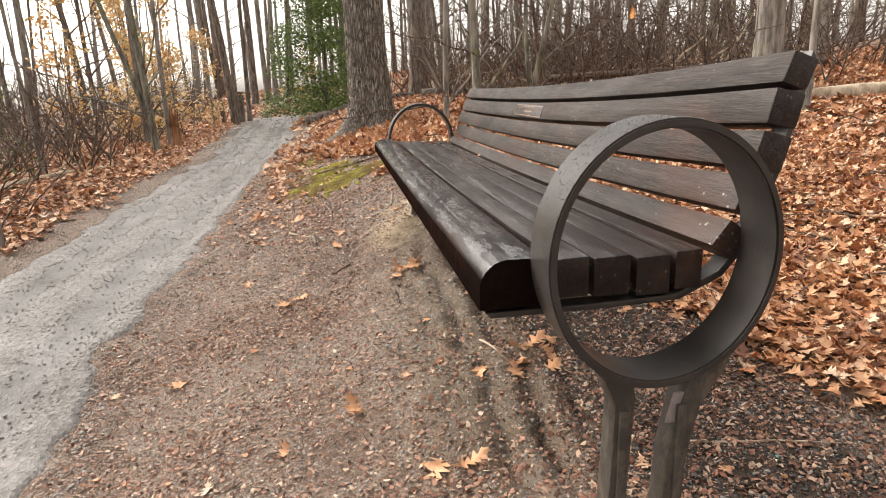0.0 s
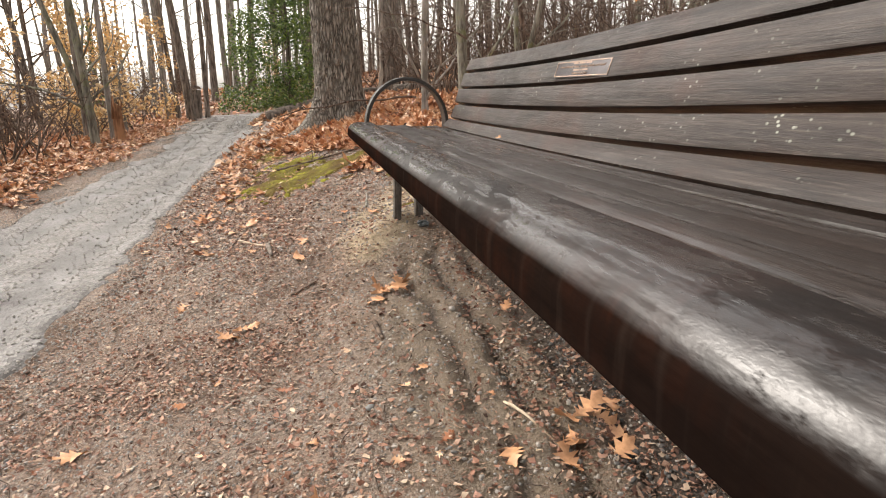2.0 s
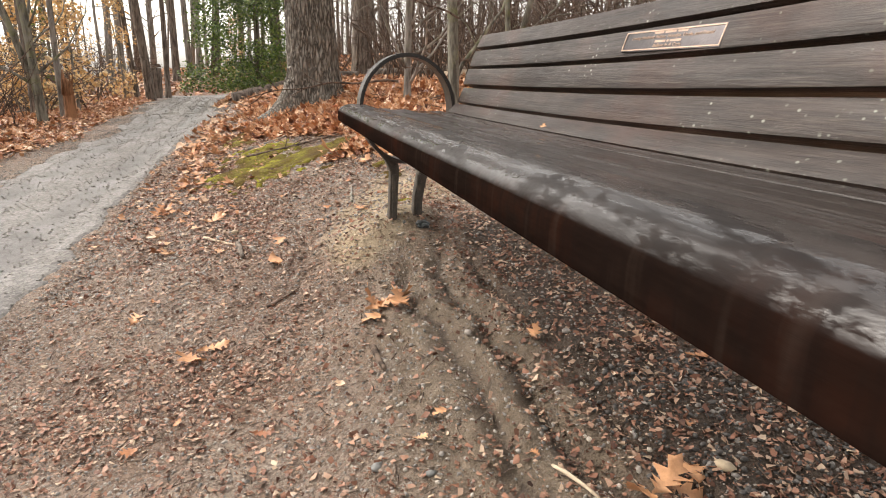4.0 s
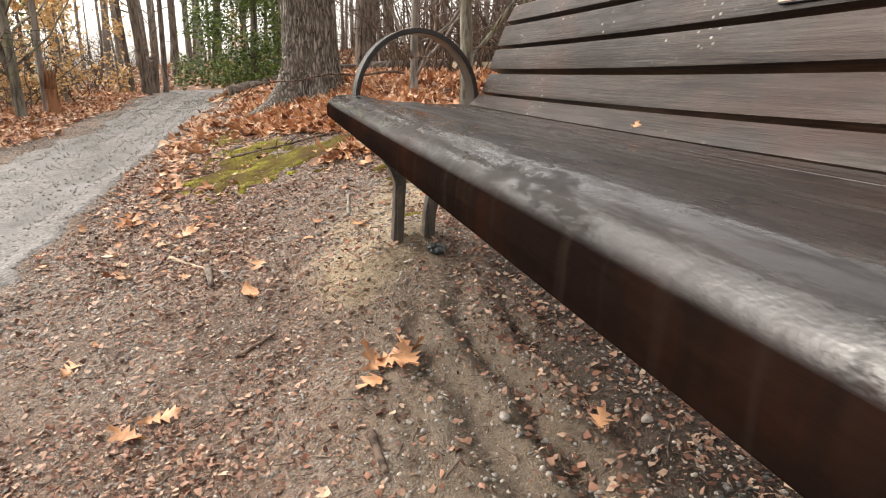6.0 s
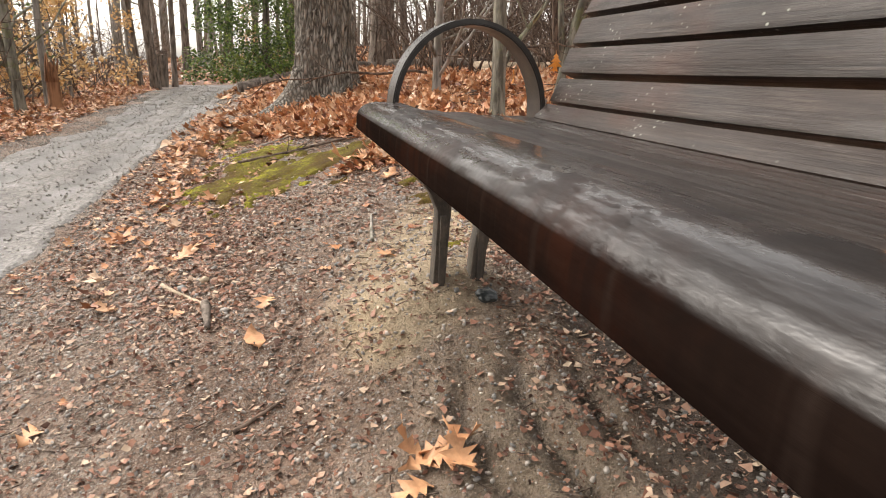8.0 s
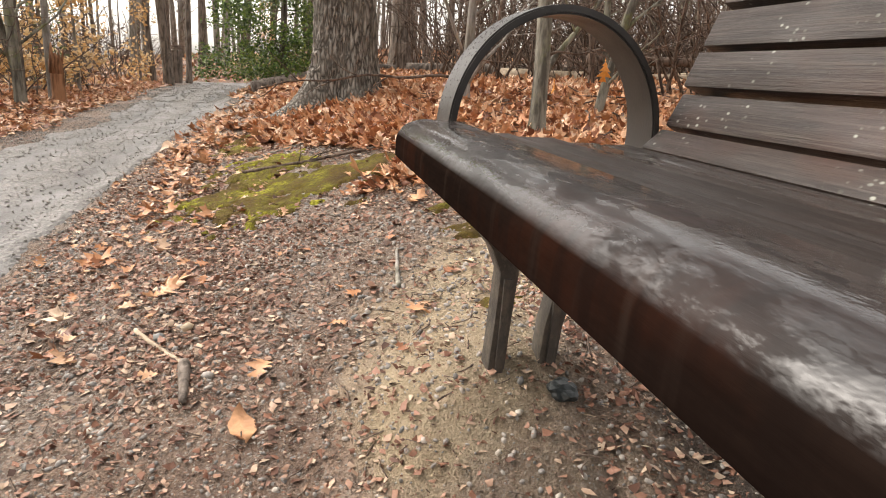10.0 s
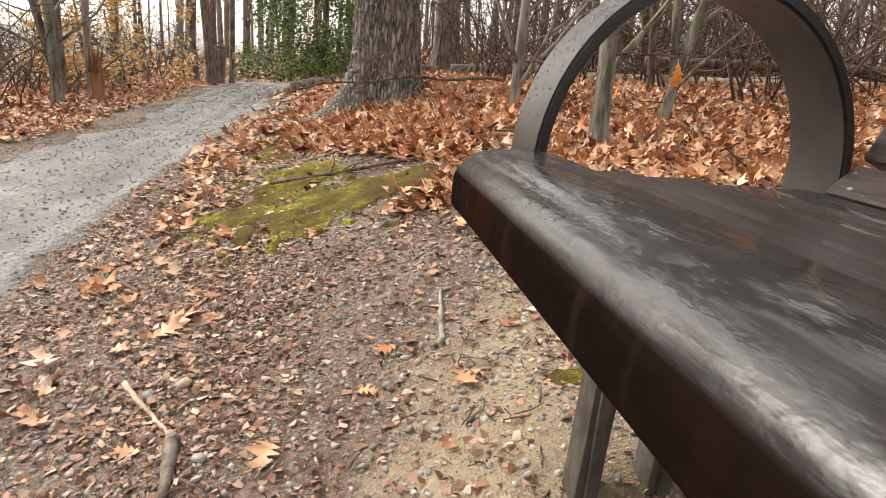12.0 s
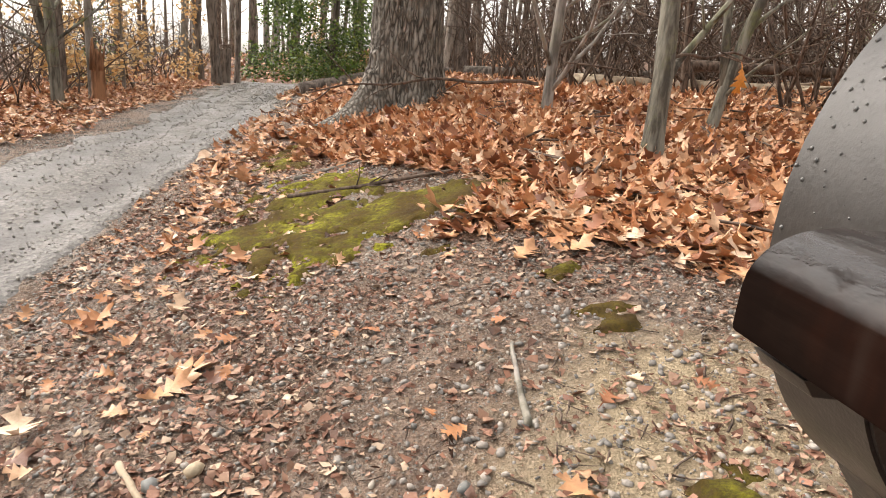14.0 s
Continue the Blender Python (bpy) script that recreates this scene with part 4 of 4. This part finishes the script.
for bx, by, bh, bn in ((-3.7, 11.3, 2.6, 420), (-4.4, 13.0, 3.0, 520), (-3.3, 12.2, 2.0, 300), (-5.2, 12.0, 3.2, 420), (-3.4, 16.5, 2.4, 300), (-5.0, 7.6, 2.8, 200), (-1.2, 24.5, 2.4, 320), (-6.3, 10, 3.2, 300), (-4.6, 5.8, 2.6, 120), (-4.2, 15, 3.2, 420)):
    beech(bx, by, bh, bn)


def evergreen(x, y, h, width, n, label, name="holly"):
    root, tips = bare_tree(name, x, y, 0.06, h, M_BARK, label, limbs=20, low=0.05, category="shrub")
    r = np.random.default_rng(int(50 + 3 * abs(x) + y))
    pos = []
    while len(pos) < n:
        u = r.random() ** 1.4
        a, d = r.uniform(0, 6.283), width * (1 - 0.75 * u) * math.sqrt(r.random())
        c = np.array([d * math.cos(a), d * math.sin(a), 0.15 + u * h])
        if noise.noise(Vector(c * np.array([1.5, 1.5, 3.4]) + np.array([x, y, 0]))) > -0.08:
            pos.append(c + r.normal(0, 0.05, 3))
    ob = scatter("foliage", OVALS, np.array(pos), rng.uniform(0.035, 0.075, n), 0.6, M_GREEN, "dark glossy green leaves", "")
    ob.parent = root


evergreen(-0.38, 12.3, 4.8, 1.3, 36000, "dense dark green holly behind the oak")
evergreen(0.2, 24.0, 5.5, 1.6, 7000, "blue-green evergreen shrub where the path bends")
evergreen(-4.5, 14.6, 2.2, 0.5, 900, "small dark evergreen among the trees", "evergreen_shrub")
evergreen(-5.6, 9.5, 2.8, 0.7, 700, "sparse evergreen shrub in the brush", "evergreen_shrub")
evergreen(-4.2, 7.0, 2.0, 0.5, 350, "sparse evergreen shrub in the brush", "evergreen_shrub")
evergreen(9.0, 13.0, 3.0, 1.2, 1500, "dark evergreen shrub deep in the brush", "evergreen_shrub")

# ---- the bench ----
LENGTH, RINGW = 2.74, 0.095
bench = tagged(new("bench"), "long dark wet slatted park bench with ring-shaped steel armrests", "bench")


def loft(near, far, y0, y1, bevel=0.004, steps=12):
    """A bar along y whose outline in x and z eases from one end's to the other's: the old bench has settled and twisted."""
    bm = bmesh.new()
    n = len(near)
    rings = []
    for k in range(steps + 1):
        y = y0 + (y1 - y0) * k / steps
        u = min(max(y / LENGTH, 0), 1)
        f = 1 - (1 - u) ** 2.4
        rings.append([bm.verts.new((a + (c - a) * f, y, b + (d - b) * f)) for (a, b), (c, d) in zip(near, far)])
    for a, b in zip(rings[:-1], rings[1:]):
        for i in range(n):
            bm.faces.new((a[i], a[(i + 1) % n], b[(i + 1) % n], b[i]))
    bm.faces.new(rings[0][::-1])
    bm.faces.new(rings[-1])
    bmesh.ops.recalc_face_normals(bm, faces=bm.faces)
    if bevel:
        sharp = [e for e in bm.edges if e.is_manifold and e.calc_face_angle() > 0.6]
        bmesh.ops.bevel(bm, geom=sharp, offset=bevel, segments=2, profile=0.6, affect="EDGES")
    return bm


def extrude_profile(points, y0, y1, bevel=0.004):
    return loft(points, points, y0, y1, bevel, 1)


def arc(cx, cz, r, a0, a1, n):
    return [(cx + r * math.cos(radians(a0 + (a1 - a0) * k / n)), cz + r * math.sin(radians(a0 + (a1 - a0) * k / n))) for k in range(n + 1)]


front = [(0.125, 0.0), (0.125, 0.060), (0.119, 0.076), (0.104, 0.085)] + arc(0.050, 0.036, 0.050, 82, 180, 8) + [(0.0, 0.0)]
front_far = [(0.125, 0.0), (0.125, 0.038), (0.119, 0.052), (0.104, 0.061)] + [(x, z * 0.72) for x, z in arc(0.050, 0.036, 0.050, 82, 180, 8)] + [(0.0, 0.0)]
part("front_rail", loft(front, front_far, 0.0, LENGTH, 0.004), M_FRONT, bench, "rounded glossy wet front rail")
for x0, x1, z1, zf in ((0.133, 0.191, 0.079, 0.045), (0.198, 0.266, 0.076, 0.042), (0.275, 0.339, 0.071, 0.037), (0.347, 0.398, 0.077, 0.037)):
    sec = [(x0, z1 - 0.07), (x1, z1 - 0.07), (x1, z1 + 0.002), (x0, z1)]
    k = 1.06
    far = [(0.133 + (x - 0.133) * k, z - z1 + zf) for x, z in sec]
    part("seat_slat", loft(sec, far, 0.002, LENGTH - 0.002, 0.006), M_WOOD, bench)


def back_outline(x, z, lean, width, thick):
    """A slat of the back: its lower front edge, how far it leans back, its width and thickness."""
    c, s = math.cos(radians(lean)), math.sin(radians(lean))
    up, out = (s, c), (c, -s)
    return [(x, z), (x + out[0] * thick, z + out[1] * thick), (x + out[0] * thick + up[0] * width, z + out[1] * thick + up[1] * width), (x + up[0] * width, z + up[1] * width)]


BACK = (((0.409, 0.083, 38, 0.056, 0.05), (0.440, 0.036, 46, 0.050, 0.05)),
        ((0.447, 0.142, 22, 0.064, 0.058), (0.480, 0.076, 24, 0.063, 0.058)),
        ((0.472, 0.214, 15, 0.064, 0.058), (0.502, 0.145, 19, 0.063, 0.058)),
        ((0.491, 0.286, 13, 0.060, 0.058), (0.527, 0.214, 20, 0.064, 0.058)),
        ((0.512, 0.352, 20, 0.054, 0.050), (0.553, 0.286, 28, 0.056, 0.050)))
for a, b in BACK:
    part("back_slat", loft(back_outline(*a), back_outline(*b), 0.0, LENGTH, 0.006), M_BACK, bench)


def ring_arm(y0, y1, cz):
    cx, ro, ri, oval = 0.280, 0.216, 0.201, 0.9
    bm = bmesh.new()
    n = 72
    rings = []
    for k in range(n):
        a = 2 * math.pi * k / n
        rings.append([bm.verts.new((cx + oval * r * math.cos(a), y, cz + r * math.sin(a))) for r, y in ((ro, y0), (ro, y1), (ri, y1), (ri, y0))])
    for k in range(n):
        a, b = rings[k], rings[(k + 1) % n]
        for i in range(4):
            bm.faces.new((a[i], a[(i + 1) % 4], b[(i + 1) % 4], b[i]))
    bmesh.ops.recalc_face_normals(bm, faces=bm.faces)
    sharp = [e for e in bm.edges if e.calc_face_angle() > 0.8]
    bmesh.ops.bevel(bm, geom=sharp, offset=0.003, segments=2, affect="EDGES")
    for f in bm.faces:
        f.smooth = True
    arm = part("armrest_ring", bm, M_STEEL, bench, "round brown steel armrest band beaded with rain")
    # rain drops on the upper half
    drops = []
    for _ in range(700):
        a = radians(rng.normal(100, 38))
        r = ro + 0.0005
        drops.append((cx + oval * r * math.cos(a), rng.uniform(y0 + 0.005, y1 - 0.005), cz + r * math.sin(a), a))
    vs, ts, base = [], [], 0
    for x, y, z, a in drops:
        s = 0.0005 + 0.0016 * rng.random() ** 2.5
        u, w = np.array([math.cos(a), 0, math.sin(a)]), np.array([-math.sin(a), 0, math.cos(a)])
        ring = [np.array([x, y, z]) + s * (w * math.cos(q) + np.array([0, 1, 0]) * math.sin(q) * 0.8) for q in np.arange(8) * 0.785]
        mid = [np.array([x, y, z]) + 0.45 * s * u + 0.7 * s * (w * math.cos(q) + np.array([0, 1, 0]) * math.sin(q) * 0.8) for q in np.arange(8) * 0.785]
        vs += ring + mid + [np.array([x, y, z]) + 0.65 * s * u]
        for i in range(8):
            j = (i + 1) % 8
            ts += [(base + i, base + j, base + 8 + j), (base + i, base + 8 + j, base + 8 + i), (base + 8 + i, base + 8 + j, base + 16)]
        base += 17
    tagged(adopt("rain_drops", tri_mesh("rain_drops", np.array(vs), np.array(ts), M_DROP), arm, "clear beads of rain water"), kind="stuff")
    return cx, cz, ro


def leg_frame(y0, y1, dz):
    """Two cast legs that spring from the ring and draw together towards the ground."""
    ym = (y0 + y1) / 2
    for pts in ([(0.165, -0.082), (0.20, -0.104), (0.243, -0.116), (0.249, -0.15), (0.244, -0.25), (0.236, -0.50), (0.200, -0.50), (0.210, -0.25), (0.212, -0.16), (0.192, -0.115)],
                [(0.432, -0.040), (0.39, -0.086), (0.345, -0.118), (0.327, -0.18), (0.312, -0.27), (0.302, -0.50), (0.338, -0.50), (0.350, -0.27), (0.368, -0.18), (0.412, -0.105)]):
        leg = part("leg", extrude_profile([(x, z + dz) for x, z in pts], ym - 0.024, ym + 0.024, 0.005), M_LEG, bench, "mud-splashed brown cast steel leg with a raised rib")
        part("rib", extrude_profile([(sum(q[0] for q in pts if abs(q[1] + 0.25) < 0.03) / 2 + o, z + dz) for o, z in ((-0.008, -0.17), (0.008, -0.17), (0.008, -0.5), (-0.008, -0.5))], ym - 0.030, ym - 0.022, 0.002), M_LEG, leg)


M_DROP = Mat("rain_water", 0.03, spec=0.6).color((0.10, 0.095, 0.09)).m
ring_arm(-RINGW, 0.0, 0.092)
ring_arm(LENGTH, LENGTH + RINGW, 0.042)
leg_frame(-RINGW, 0.0, 0.0)
leg_frame(LENGTH, LENGTH + RINGW, -0.05)
for y, dx, dz, sl in ((0.004, 0.0, 0.0, 0.0), (LENGTH - 0.045, 0.03, -0.02, -0.11)):
    line = [(0.012, -0.006), (0.20, -0.006), (0.35, -0.002), (0.43, 0.035), (0.485, 0.10), (0.522, 0.22), (0.565, 0.40)]
    line = [(x + dx * x / 0.4, z + dz * x / 0.2 if x < 0.4 else z + sl * 0.55) for x, z in line]
    strap = line + [(x + 0.008, z - 0.010) for x, z in reversed(line)]
    part("strap", extrude_profile(strap, y, y + 0.04, 0.001), M_STEEL, bench, "flat brown steel strap under the slats")
bm = extrude_profile([(0.318, -0.150), (0.352, -0.150), (0.340, -0.205), (0.306, -0.205)], -0.0425 - 0.027, -0.0425 - 0.0235, 0)
part("sticker", bm, plain("faded_sticker", (0.22, 0.19, 0.18), 0.5), bench, "small faded maker's label")


def plaque():
    """The memorial plate on the second slat from the top."""
    ym, ln, ht = 1.43, 0.330, 0.046
    f = 1 - (1 - ym / LENGTH) ** 2.4
    x, z, lean, width, thick = (p + (q - p) * f for p, q in zip(*BACK[3]))
    m = Matrix.Translation((x - 0.001, ym, z + 0.007)) @ Matrix.Rotation(radians(lean), 4, "Y")
    root = new("plaque")
    root.parent = bench
    root.matrix_local = m
    tagged(root, "dark bronze memorial plaque with brass border and lettering")

    def box(name, y0, y1, z0, z1, d0, d1, mat, parent, bevel=0.0):
        b = extrude_profile([(d0, z0), (d1, z0), (d1, z1), (d0, z1)], y0, y1, bevel)
        return part(name, b, mat, parent)

    plate = part("plate", extrude_profile([(-0.001, 0), (0.004, 0), (0.004, ht), (-0.001, ht)], -ln / 2, ln / 2, 0.0006), M_BRONZE, root)
    e = 0.0028
    for y0, y1, z0, z1 in ((-ln / 2 + 0.002, ln / 2 - 0.002, 0.002, 0.002 + e), (-ln / 2 + 0.002, ln / 2 - 0.002, ht - 0.002 - e, ht - 0.002), (-ln / 2 + 0.002, -ln / 2 + 0.002 + e, 0.005, ht - 0.005), (ln / 2 - 0.002 - e, ln / 2 - 0.002, 0.005, ht - 0.005)):
        box("border", y0, y1, z0, z1, -0.0022, -0.0006, M_BRASS, root)

    def line(text, z0, size, width):
        c = bpy.data.curves.new("lettering", "FONT")
        c.body, c.size, c.align_x, c.extrude, c.resolution_u, c.shear = text, size, "CENTER", 0.0004, 2, 0.25
        tmp = new("lettering", c)
        bpy.context.view_layer.update()
        me = bpy.data.meshes.new_from_object(tmp.evaluated_get(bpy.context.evaluated_depsgraph_get()))
        bpy.data.objects.remove(tmp)
        me.materials.clear()
        me.materials.append(M_BRASS)
        xs = [v.co.x for v in me.vertices]
        k = width / (max(xs) - min(xs))
        for v in me.vertices:
            v.co = Vector((-0.0016 - v.co.z, -v.co.x * k, z0 + v.co.y))
        adopt("lettering", me, root)

    line("Loving Husband, Father, Grandpa, Uncle, and Friend", 0.0262, 0.0098, 0.27)
    line("Believe In A Cure", 0.0075, 0.0098, 0.094)
    for z0, bars in ((0.0360, ((-0.055, -0.024), (-0.018, 0.018), (0.024, 0.055))), (0.0172, ((-0.044, -0.008), (-0.003, 0.003), (0.008, 0.044)))):
        for a, b in bars:
            box("worn_lettering", a, b, z0, z0 + 0.0045, -0.0016, -0.0006, M_BRASS, root)


plaque()


# ---- single things on the soil and the seat ----
def laid_leaf(x, y, size, yaw, shape, label, name="oak_leaf", z=None, mat=None, tilt=6):
    v, t = shape
    me = tri_mesh(name, v * size, t, mat or M_LEAF)
    ob = tagged(new(name, me), label, "leaf")
    ob.matrix_world = pose(x, y, (float(land(x, y)) if z is None else z) + 0.012, tilt, -tilt, yaw)
    return ob


FLAT = "curled orange-brown oak leaf lying on bare soil"
for k, (lx, ly, ls, la) in enumerate(((0.09, 2.30, 0.13, 20), (0.15, 2.25, 0.11, 100), (0.06, 2.24, 0.11, 200), (0.17, 2.33, 0.10, 300), (-0.81, 2.86, 0.12, 60), (-0.56, 2.39, 0.12, 150), (-0.49, 2.44, 0.11, 10), (-0.57, 3.74, 0.12, 40), (0.10, 4.60, 0.13, 80), (-0.92, 5.9, 0.15, 20), (-0.23, 3.15, 0.09, 250), (0.48, 1.20, 0.13, 30), (0.53, 1.13, 0.12, 140), (0.42, 1.14, 0.11, 260), (0.56, 1.22, 0.10, 75), (-0.22, 1.15, 0.11, 110), (0.03, 0.72, 0.13, 230), (0.12, 0.68, 0.12, 15), (-1.04, 1.93, 0.13, 200), (0.42, 4.0, 0.13, 10), (0.55, 4.05, 0.14, 120), (0.14, 4.52, 0.14, 200), (-0.54, 3.85, 0.13, 10), (0.29, 4.02, 0.13, 50), (0.15, 3.18, 0.08, 130), (0.46, 1.83, 0.07, 50), (0.13, 1.64, 0.06, 200), (-0.48, 1.07, 0.07, 80), (-0.23, 1.48, 0.05, 140))):
    laid_leaf(lx, ly, ls, la, OAKS[k % 6], FLAT)
laid_leaf(-0.26, 2.94, 0.13, 100, OVALS[0], "large smooth brown oval leaf lying on soil", "oval_leaf")
laid_leaf(0.385, 1.70, 0.026, 35, OAKS[1], "small curled pale leaf lying on the wet seat", "oak_leaf", 0.045, M_LEAF, 6)


def hanging_leaf(x, y, z, size, yaw):
    root = tagged(new("hanging_leaf"), "bright orange oak leaf hanging from a bare twig", "leaf")
    root.location = (x, y, z)
    v, t = OAKS[1]
    v2 = np.c_[v[:, 1] * size, v[:, 2] * size * 0.5, -(v[:, 0] + 0.5) * size]
    a = radians(yaw)
    v2 = np.c_[v2[:, 0] * math.cos(a) - v2[:, 1] * math.sin(a), v2[:, 0] * math.sin(a) + v2[:, 1] * math.cos(a), v2[:, 2]]
    adopt("blade", tri_mesh("blade", v2, t, plain("orange_leaf", (0.62, 0.24, 0.03), 0.5)), root)
    s = Tubes()
    s.add(wander((0, 0, 0), (-0.8, 0.3, 0.25), 0.55, 6, 0.08), np.linspace(0.003, 0.005, 6), 5)
    adopt("twig", s.mesh("twig", M_TWIG), root)


hanging_leaf(1.55, 5.1, 0.30, 0.15, 20)
hanging_leaf(1.42, 5.5, 0.17, 0.10, 80)
hanging_leaf(2.73, 5.1, 1.05, 0.13, 120)


def pebble(x, y, s, label, yaw=0, mat=None):
    v, t = STONES[int(abs(x * 10)) % 6]
    ob = tagged(new("stone", tri_mesh("stone", v * s, t, mat or M_STONE, False)), label, "stone", "stones on the soil")
    ob.matrix_world = pose(x, y, float(land(x, y)) + 0.12 * s, 0, 0, yaw)


M_GREY = plain("grey_stone", (0.20, 0.20, 0.19), 0.6)
M_TAN = plain("tan_stone", (0.48, 0.38, 0.26), 0.7)
for k, (sx, sy, ss) in enumerate(((0.05, 1.45, 0.03), (-0.06, 1.53, 0.04), (-0.45, 3.47, 0.05), (-0.52, 3.46, 0.05), (-0.36, 3.19, 0.045), (0.08, 3.19, 0.03), (0.0, 3.26, 0.035), (0.29, 1.93, 0.04), (0.62, 1.2, 0.05), (0.35, 1.5, 0.03), (0.55, 1.8, 0.035))):
    pebble(sx, sy, ss, "small grey stone lying on the soil", 37 * k, (M_GREY, M_STONE, M_TAN)[k % 3 if k != 1 else 0])


def scrap(name, x, y, size, yaw, color, label, category, lift=0.0):
    """A crumpled bit of stuff half sunk in the soil."""
    r = np.random.default_rng(int(1000 * (x + 3)))
    bm = bmesh.new()
    bmesh.ops.create_icosphere(bm, subdivisions=3, radius=0.5)
    for v in bm.verts:
        v.co = v.co * (0.75 + 0.4 * noise.noise(v.co * 3 + Vector((x, y, 0)))) * size
        v.co.z *= 0.55
    me = bpy.data.meshes.new(name)
    bm.to_mesh(me)
    bm.free()
    me.materials.append(plain(name, color, 0.3))
    ob = tagged(new(name, me), label, category)
    ob.matrix_world = pose(x, y, float(land(x, y)) + lift, 10, 0, yaw)


scrap("plastic_scrap", 0.335, 2.70, 0.075, 30, (0.02, 0.024, 0.024), "crumpled black plastic scrap half buried by the leg", "scrap", 0.005)
scrap("wrapper", 0.93, 0.40, 0.012, 10, (0.02, 0.42, 0.40), "tiny turquoise scrap of wrapper on gravel", "litter", 0.006)
scrap("acorn", 0.90, 0.33, 0.017, 0, (0.36, 0.17, 0.06), "small brown acorn lying on gravel", "acorn", 0.006)
scrap("acorn", 1.06, 0.30, 0.016, 50, (0.42, 0.19, 0.06), "small brown acorn lying on gravel", "acorn", 0.006)
for k, (lx, ly, la) in enumerate(((1.40, 1.28, 20), (1.46, 1.31, 140), (1.36, 1.40, 250))):
    laid_leaf(lx, ly, 0.05, la, OVALS[k], "small glossy green ivy leaf among dead leaves", "ivy_leaf", float(land(lx, ly)) + 0.04, M_GREEN, 15)
for k, (lx, ly, ls, la) in enumerate(((0.12, 2.28, 0.12, 330), (0.07, 2.34, 0.1, 140), (0.51, 1.20, 0.11, 310), (0.44, 1.20, 0.12, 190), (0.50, 1.06, 0.11, 20), (0.38, 1.08, 0.10, 100), (0.26, 1.17, 0.11, 260))):
    laid_leaf(lx, ly, ls, la, OAKS[(k + 2) % 6], FLAT, tilt=14)
fallen("stick", (0.02, 2.06), (0.03, 1.92), 0.012, M_TWIG, "short curved black stick on trodden soil", 7)
fallen("stick", (-0.30, 2.62), (-0.18, 2.68), 0.007, M_TWIG, "short dark twig on trodden soil", 6)
fallen("stick", (0.30, 1.35), (0.38, 1.12), 0.005, M_LOG, "thin pale straw on trodden soil", 6)
fallen("stick", (0.72, 0.52), (1.18, 0.36), 0.004, M_LOG, "thin pale straw lying on gravel", 6)
